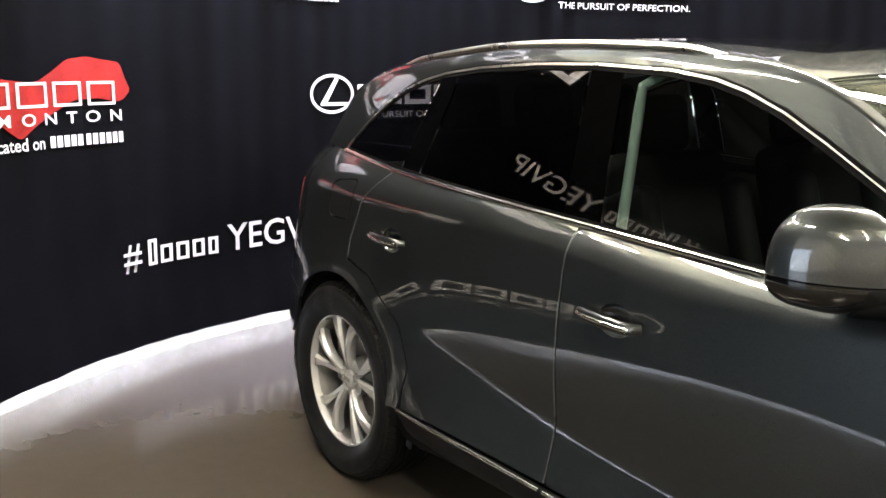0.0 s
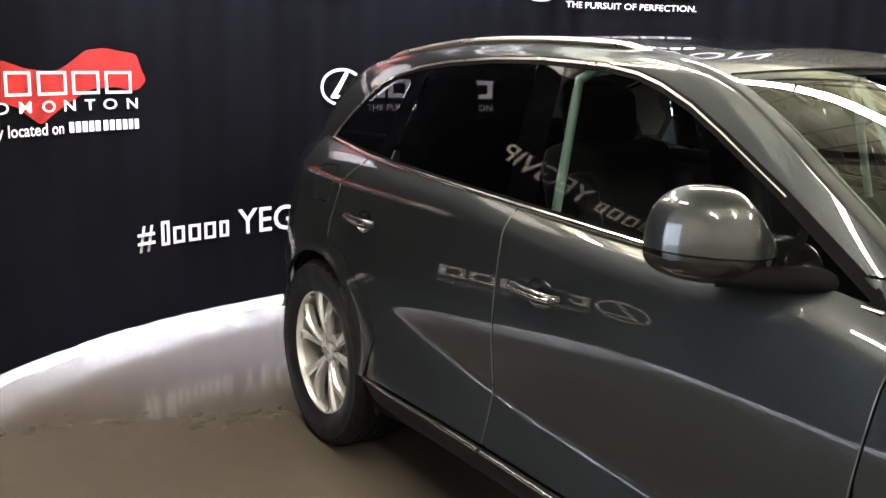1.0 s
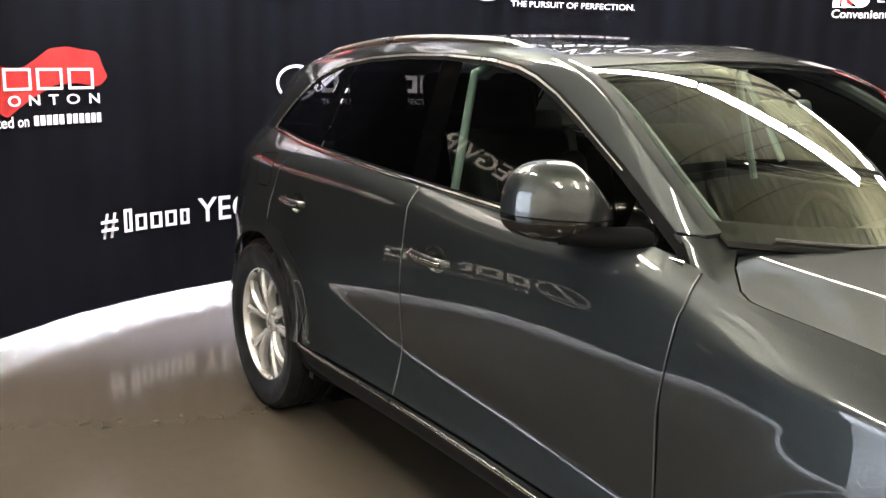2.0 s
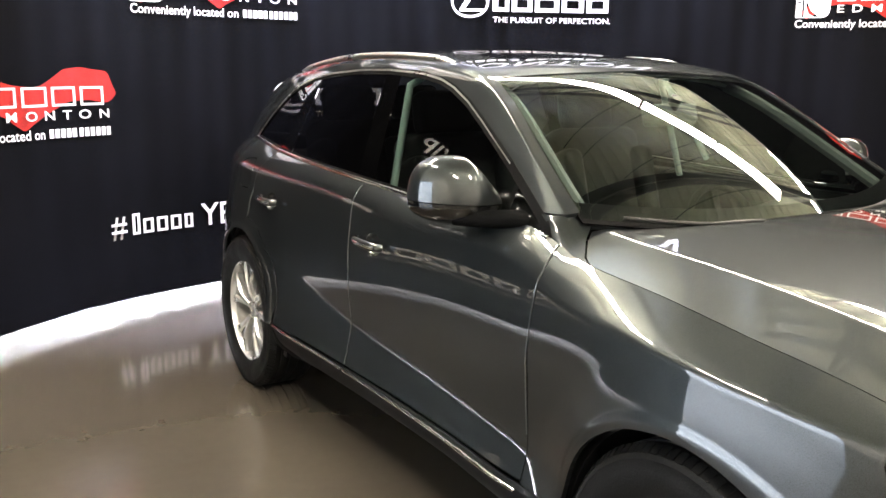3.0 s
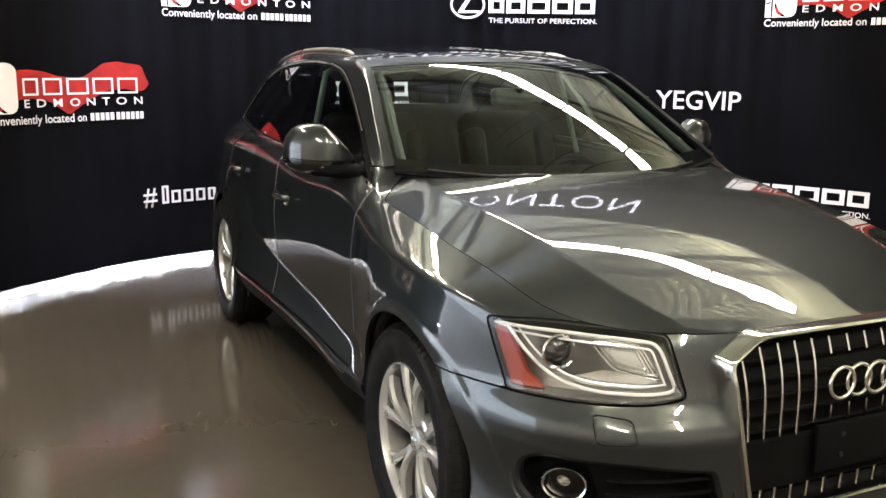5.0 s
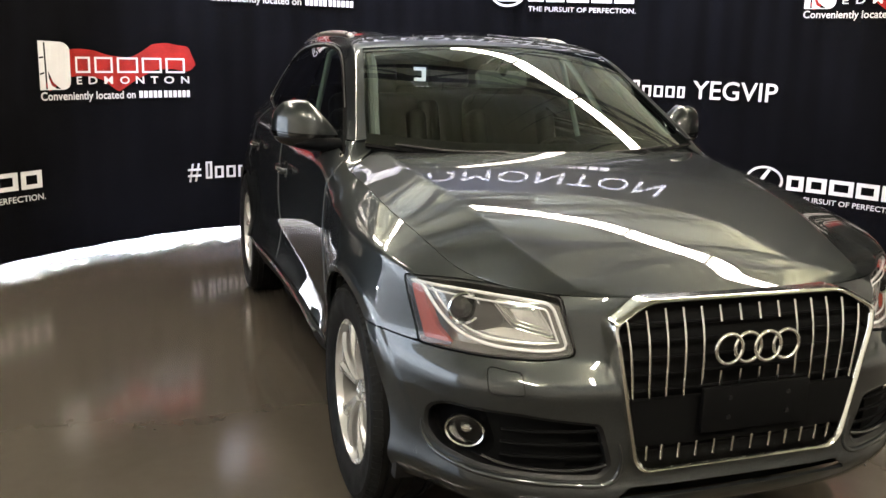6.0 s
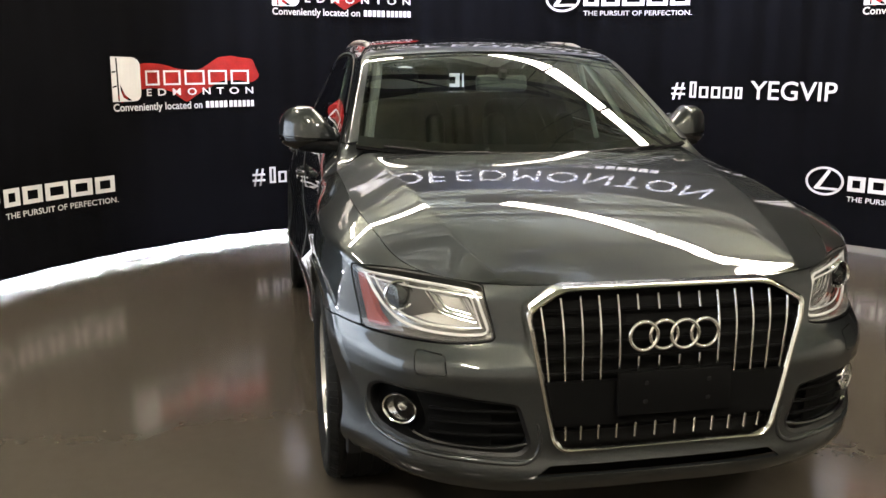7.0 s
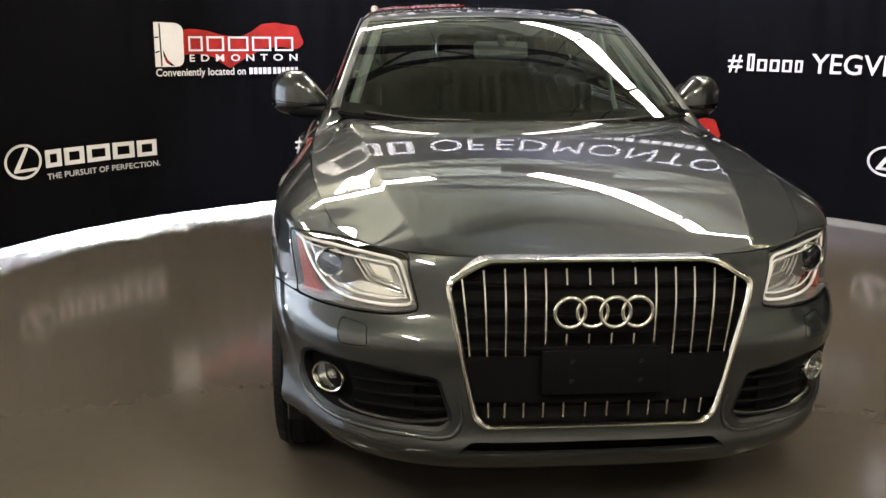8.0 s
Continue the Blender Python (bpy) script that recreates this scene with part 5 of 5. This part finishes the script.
    rm = [wall_bm.verts.new(at_body(a, b, 0.006, side)) for a, b in shrink(outl, 0.010)]
    ri = [wall_bm.verts.new(at_body(a, b, 0.06, side)) for a, b in shrink(outl, 0.014)]
    for i in range(len(ro)):
        j = (i + 1) % len(ro)
        wall_bm.faces.new((ro[i], ro[j], rm[j], rm[i])), wall_bm.faces.new((rm[i], rm[j], ri[j], ri[i]))
    part("intake_rim", wall_bm, M_BLACK, intake, "black plastic rim")
    # painted ridge that runs under the opening and up its inner end
    fin = [(-1.852, 0.47), (-1.856, 0.43), (-1.880, 0.398), (-1.93, 0.380), (-2.00, 0.370), (-2.08, 0.366), (-2.16, 0.365), (-2.24, 0.362), (-2.292, 0.362), (-2.322, 0.385), (-2.330, 0.43), (-2.322, 0.48)]
    fu, fz = spline([(i, p[0]) for i, p in enumerate(fin)]), spline([(i, p[1]) for i, p in enumerate(fin)])
    pts = [at_body(float(fu(k)), float(fz(k)), 0.001, side) for k in np.linspace(0, len(fin) - 1, 60)]
    part("bumper_ridge", tube(pts, [0.003 + 0.006 * math.sin(math.pi * i / 59) ** 0.5 for i in range(60)], 10), M_PAINT, CAR, "rounded painted ridge round the intake")
    for zz, zo in ((0.512, 0.50), (0.475, 0.462), (0.438, 0.425)):
        pts = [at_body(u, zo + (zz - zo) * (u + 2.062) / -0.23, 0.022, side) for u in np.linspace(-2.29, -2.062, 20)]
        part("intake_blade", tube(pts, 0.006, 8, flat=0.9), M_MATTE, intake, "black slat")
    pts = [at_body(u, z, 0.012, side) for u, z in zip(np.linspace(-2.30, -2.02, 24), 0.398 + 0.018 * np.abs(np.linspace(-1, 1, 24)) ** 3)]
    part("intake_lip", tube(pts, 0.008, 8), M_BLACK_GLOSS, intake, "gloss black lower blade")
    plate_o = rounded([(-1.89, 0.535), (-2.02, 0.548), (-2.05, 0.44), (-2.02, 0.40), (-1.89, 0.44)], 0.03)
    part("fog_mount", sheet(inset(0.042), IU, IV, lambda u, v, x, y, z: inside(plate_o, u, z), side, MID), M_SEAL, intake, "black fog lamp mount", thick=0.01)
    fog = at_body(-1.975, 0.472, 0.030, side)
    aim = Matrix.Translation(fog) @ Matrix.Rotation(radians(38 * side), 4, "Z") @ Matrix.Diagonal((1.08, 1, 0.87, 1))
    for nm, prof, mat in (("fog_ring", [(0.03, 0.056), (-0.012, 0.055), (-0.016, 0.052), (-0.013, 0.048), (0.01, 0.046)], M_CHROME), ("fog_bowl", [(0.002, 0.047), (0.02, 0.040), (0.034, 0.024), (0.036, 0.0)], M_LAMP_CHROME), ("fog_bulb", [(0.0, 0.0), (0.002, 0.012), (0.012, 0.020), (0.036, 0.024)], M_LAMP_CHROME), ("fog_lens", [(-0.008, 0.0), (-0.007, 0.02), (-0.003, 0.046)], M_LENS)):
        b = lathe(prof, 40, "y")
        bmesh.ops.transform(b, matrix=aim, verts=b.verts)
        ob = part(nm, b, mat, intake, {"fog_ring": "chrome fog lamp ring"}.get(nm, ""))
        if nm == "fog_lens":
            ob.visible_shadow = False
    # door mirror
    mirror = empty("door_mirror", CAR, "grey door mirror with black base")
    hous = bmesh.new()
    bmesh.ops.create_uvsphere(hous, u_segments=64, v_segments=40, radius=1)
    for q in hous.verts:
        a, b, c = q.co
        n = 2.7
        r = (abs(a) ** n + abs(b) ** n + abs(c) ** n) ** (-1 / n)
        a, b, c = a * r, b * r, c * r
        inner_ = max(-0.05 - a, 0) / 0.95
        zc = c * (0.128 * (1 - 0.80 * inner_ ** 1.15) if c > 0 else 0.058 * (1 - 0.45 * inner_ ** 2)) + 0.008 * a
        yb = b * (0.100 * (1 - 0.25 * abs(a) ** 2) * (1 - 0.3 * inner_) if b < 0 else 0.068)
        q.co = Vector((side * (0.897 + 0.126 * a), -0.455 + yb + 0.034 * a, 1.145 + zc))
    bmesh.ops.recalc_face_normals(hous, faces=hous.faces)
    low_bm = hous.copy()
    geom = hous.verts[:] + hous.edges[:] + hous.faces[:]
    bmesh.ops.bisect_plane(hous, geom=geom, plane_co=(side * 0.902, 0, 1.1465), plane_no=(side * -0.057, 0, 1), clear_inner=True)
    geom = low_bm.verts[:] + low_bm.edges[:] + low_bm.faces[:]
    bmesh.ops.bisect_plane(low_bm, geom=geom, plane_co=(side * 0.902, 0, 1.1435), plane_no=(side * 0.057, 0, -1), clear_inner=True)
    part("mirror_cap", hous, M_PAINT, mirror, "rounded grey cap", thick=0.006)
    part("mirror_base", low_bm, M_BLACK_GLOSS, mirror, "black lower shell", thick=0.006)
    arm = tube([(side * 0.93, -0.50, 1.105), (side * 0.86, -0.565, 1.105), (side * 0.80, -0.625, 1.110), (side * 0.77, -0.65, 1.105)], [0.028, 0.034, 0.036, 0.04], 14, flat=0.75)
    part("mirror_arm", arm, M_MATTE, mirror, "black mirror arm")
    glass = rounded([(0.80, 1.115), (1.0, 1.12), (1.0, 1.235), (0.83, 1.235)], 0.03)
    part("mirror_glass", prism(glass, 0.004, lambda a, b, c: (side * a, -0.402 - c, b)), M_MIRROR, mirror, "mirror glass", smooth=False)
    # door handles
    for yh, zh in ((0.105, 0.922), (1.115, 0.940)):
        handle = empty("door_handle", CAR, "chrome-trimmed grey pull handle in a scooped recess")
        hx = float(shell(np.array(yh), np.array(zh))[0])
        cup = bmesh.new()
        rings = []
        for k in np.linspace(0.0, 1.04, 9):
            ring = []
            for q in np.linspace(0, 2 * math.pi, 28, endpoint=False):
                cy_, cz_ = yh - 0.005 + CUP_Y * k * math.cos(q), zh - 0.004 + CUP_Z * k * math.sin(q)
                depth = 0.030 * math.sqrt(max(0.0, 1 - min(k, 1.0) ** 2)) + 0.001
                ring.append(cup.verts.new((side * (float(shell(np.array(cy_), np.array(cz_))[0]) - depth), cy_, cz_)))
            rings.append(ring)
        for p_, q_ in zip(rings, rings[1:]):
            for i in range(28):
                cup.faces.new((p_[i], p_[(i + 1) % 28], q_[(i + 1) % 28], q_[i]))
        bmesh.ops.remove_doubles(cup, verts=cup.verts, dist=1e-5)
        part("handle_recess", cup, M_PAINT, handle, "scooped recess")
        pts = [(side * (hx + o), yh + d, zh + 0.010 * d) for d, o in ((0.098, 0.010), (0.088, 0.026), (0.06, 0.036), (0.0, 0.040), (-0.06, 0.038), (-0.085, 0.030), (-0.096, 0.010))]
        part("handle_grip", tube(pts, [0.012, 0.015, 0.0165, 0.0165, 0.0165, 0.015, 0.012], 14, flat=0.75, up=(side, 0, 0)), M_PAINT, handle, "grey grip")
        pts = [(a + side * 0.0085, b, c) for a, b, c in pts[1:-1]]
        part("handle_trim", tube(pts, 0.0065, 10, flat=0.9), M_CHROME, handle, "chrome strip")

# wipers
for x0, x1 in ((0.55, -0.02), (-0.08, -0.62)):
    wiper = empty("wiper", CAR, "black windscreen wiper")
    pts = [(x, float(SCREEN_FOOT(abs(x))) + 0.006, float(cabin(SCREEN_FOOT(abs(x)) + 0.006, 2 - abs(x) / edge_x(-0.9))[2]) + 0.003) for x in np.linspace(x0, x1, 14)]
    part("wiper_blade", tube(pts, 0.0045, 6, flat=1.2), M_BLACK, wiper)
    part("wiper_arm", tube([(x0, -0.975 + 0.2 * abs(x0) ** 2, 1.075), (x0 + (x1 - x0) * 0.25, pts[4][1] - 0.012, pts[4][2] + 0.006), pts[7]], 0.006, 8), M_BLACK, wiper)

# ---- inside the car ----
liner = sheet(lambda a, b: (lambda p: (a * 0.93, b, p[2] - 0.035))(cabin(b, 2 - np.abs(a) / edge_x(b))), np.linspace(-0.58, 0.58, 30), np.linspace(-0.17, 1.7, 40), lambda u, v, x, y, z: 1 + 0 * x, 1, (0, 0.5, 1))
part("headliner", liner, M_HEADLINER, CAR, "pale cloth headliner", thick=0.01)
dash = bmesh.new()
sec = [(-0.98, 1.045), (-0.80, 1.075), (-0.62, 1.060), (-0.52, 1.0), (-0.50, 0.90), (-0.56, 0.72), (-0.98, 0.70)]
prev = None
for x in np.linspace(-0.72, 0.72, 25):
    hump = 0.035 * math.exp(-((x - 0.36) / 0.17) ** 2)
    ring = [dash.verts.new((x, y - 0.06 * (abs(x) < 0.2) * (y > -0.55), z + hump * (-0.85 < y < -0.5) * (z > 0.95))) for y, z in sec]
    if prev:
        for i in range(len(sec)):
            j = (i + 1) % len(sec)
            dash.faces.new((prev[i], prev[j], ring[j], ring[i]))
    prev = ring
bmesh.ops.recalc_face_normals(dash, faces=dash.faces)
part("dashboard", dash, M_DASH, CAR, "dark soft dashboard")
wheel_rim = lathe([(0.014 * math.cos(q), 0.178 + 0.014 * math.sin(q)) for q in np.linspace(0, 2 * math.pi, 10, endpoint=False)], 40, "y", closed=True)
for a in (0, math.pi, -math.pi / 2):
    s = box(bmesh.new(), (0.15, 0.02, 0.035), m=Matrix.Rotation(a, 4, "Y") @ Matrix.Translation((0.10, 0.01, 0)), bevel=0.006)
    wheel_rim = merge(wheel_rim, s)
wheel_rim = merge(wheel_rim, lathe([(-0.03, 0.0), (-0.03, 0.06), (0.02, 0.07)], 24, "y"))
bmesh.ops.transform(wheel_rim, matrix=pose(0.36, -0.36, 0.93, -22, 0, 0), verts=wheel_rim.verts)
part("steering_wheel", wheel_rim, M_LEATHER, CAR, "black steering wheel")


def seat(x, y):
    s = empty("seat", CAR, "dark leather seat with headrest")
    def pad(name, w, d, h, m, bev=0.05):
        part(name, box(bmesh.new(), (w, d, h), m=m, bevel=bev, segments=4), M_LEATHER, s)
    pad("seat_cushion", 0.50, 0.52, 0.16, pose(x, y, 0.62, 6, 0, 0))
    pad("backrest", 0.48, 0.15, 0.66, pose(x, y + 0.31, 0.95, -17, 0, 0), 0.06)
    for sx_ in (-0.20, 0.20):
        pad("side_bolster", 0.10, 0.18, 0.52, pose(x + sx_, y + 0.26, 0.93, -17, 0, 0), 0.04)
    pad("headrest", 0.27, 0.10, 0.18, pose(x, y + 0.44, 1.345, -10, 0, 0), 0.045)


for x in (-0.37, 0.37):
    seat(x, 0.05)
for x in (-0.37, 0.37, 0.0):
    seat(x, 0.95)
mir = box(bmesh.new(), (0.245, 0.05, 0.075), m=pose(0.0, -0.40, 1.375, -14, 0, 4), bevel=0.018, segments=3)
mirror_in = part("inside_mirror", mir, M_TRIM, CAR, "inside mirror seen from behind")
part("mirror_stem", tube([(0, -0.40, 1.39), (0, -0.43, 1.435)], 0.02, 10), M_BLACK, mirror_in)
for side in (-1, 1):
    bp = [(side * (0.735 - 0.10 * k), 0.245 + 0.045 * k, 1.06 + 0.40 * k) for k in np.linspace(0, 1, 8)]
    bp += [(side * (float(cabin(y, 0.90)[0]) - 0.045), y, float(cabin(y, 0.90)[2]) - 0.004) for y in (0.24, 0.16, 0.05, -0.06)]
    part("pillar_trim", tube(bp, [0.014] * 8 + [0.013, 0.012, 0.010, 0.008], 10, up=(1, 0, 0)), M_PILLAR, CAR, "pale inner pillar trim")
    ap = [(side * (float(edge_x(y)) - 0.075), float(y), float(cabin(y, 1.06)[2]) - 0.045) for y in np.linspace(-0.80, -0.15, 10)]
    part("pillar_trim", tube(ap, 0.022, 8), M_TRIM, CAR, "grey inner pillar trim")
    part("door_card", box(bmesh.new(), (0.05, 2.0, 0.5), (side * 0.79, 0.3, 0.83), bevel=0.02), M_DASH, CAR, "dark inner door panel")
part("cabin_floor", box(bmesh.new(), (1.5, 3.0, 0.06), (0, 0.55, 0.42)), M_DASH, CAR, "dark cabin carpet", smooth=False)
part("parcel_shelf", box(bmesh.new(), (1.3, 0.6, 0.04), (0, 1.75, 1.05)), M_DASH, CAR, "dark load cover", smooth=False)
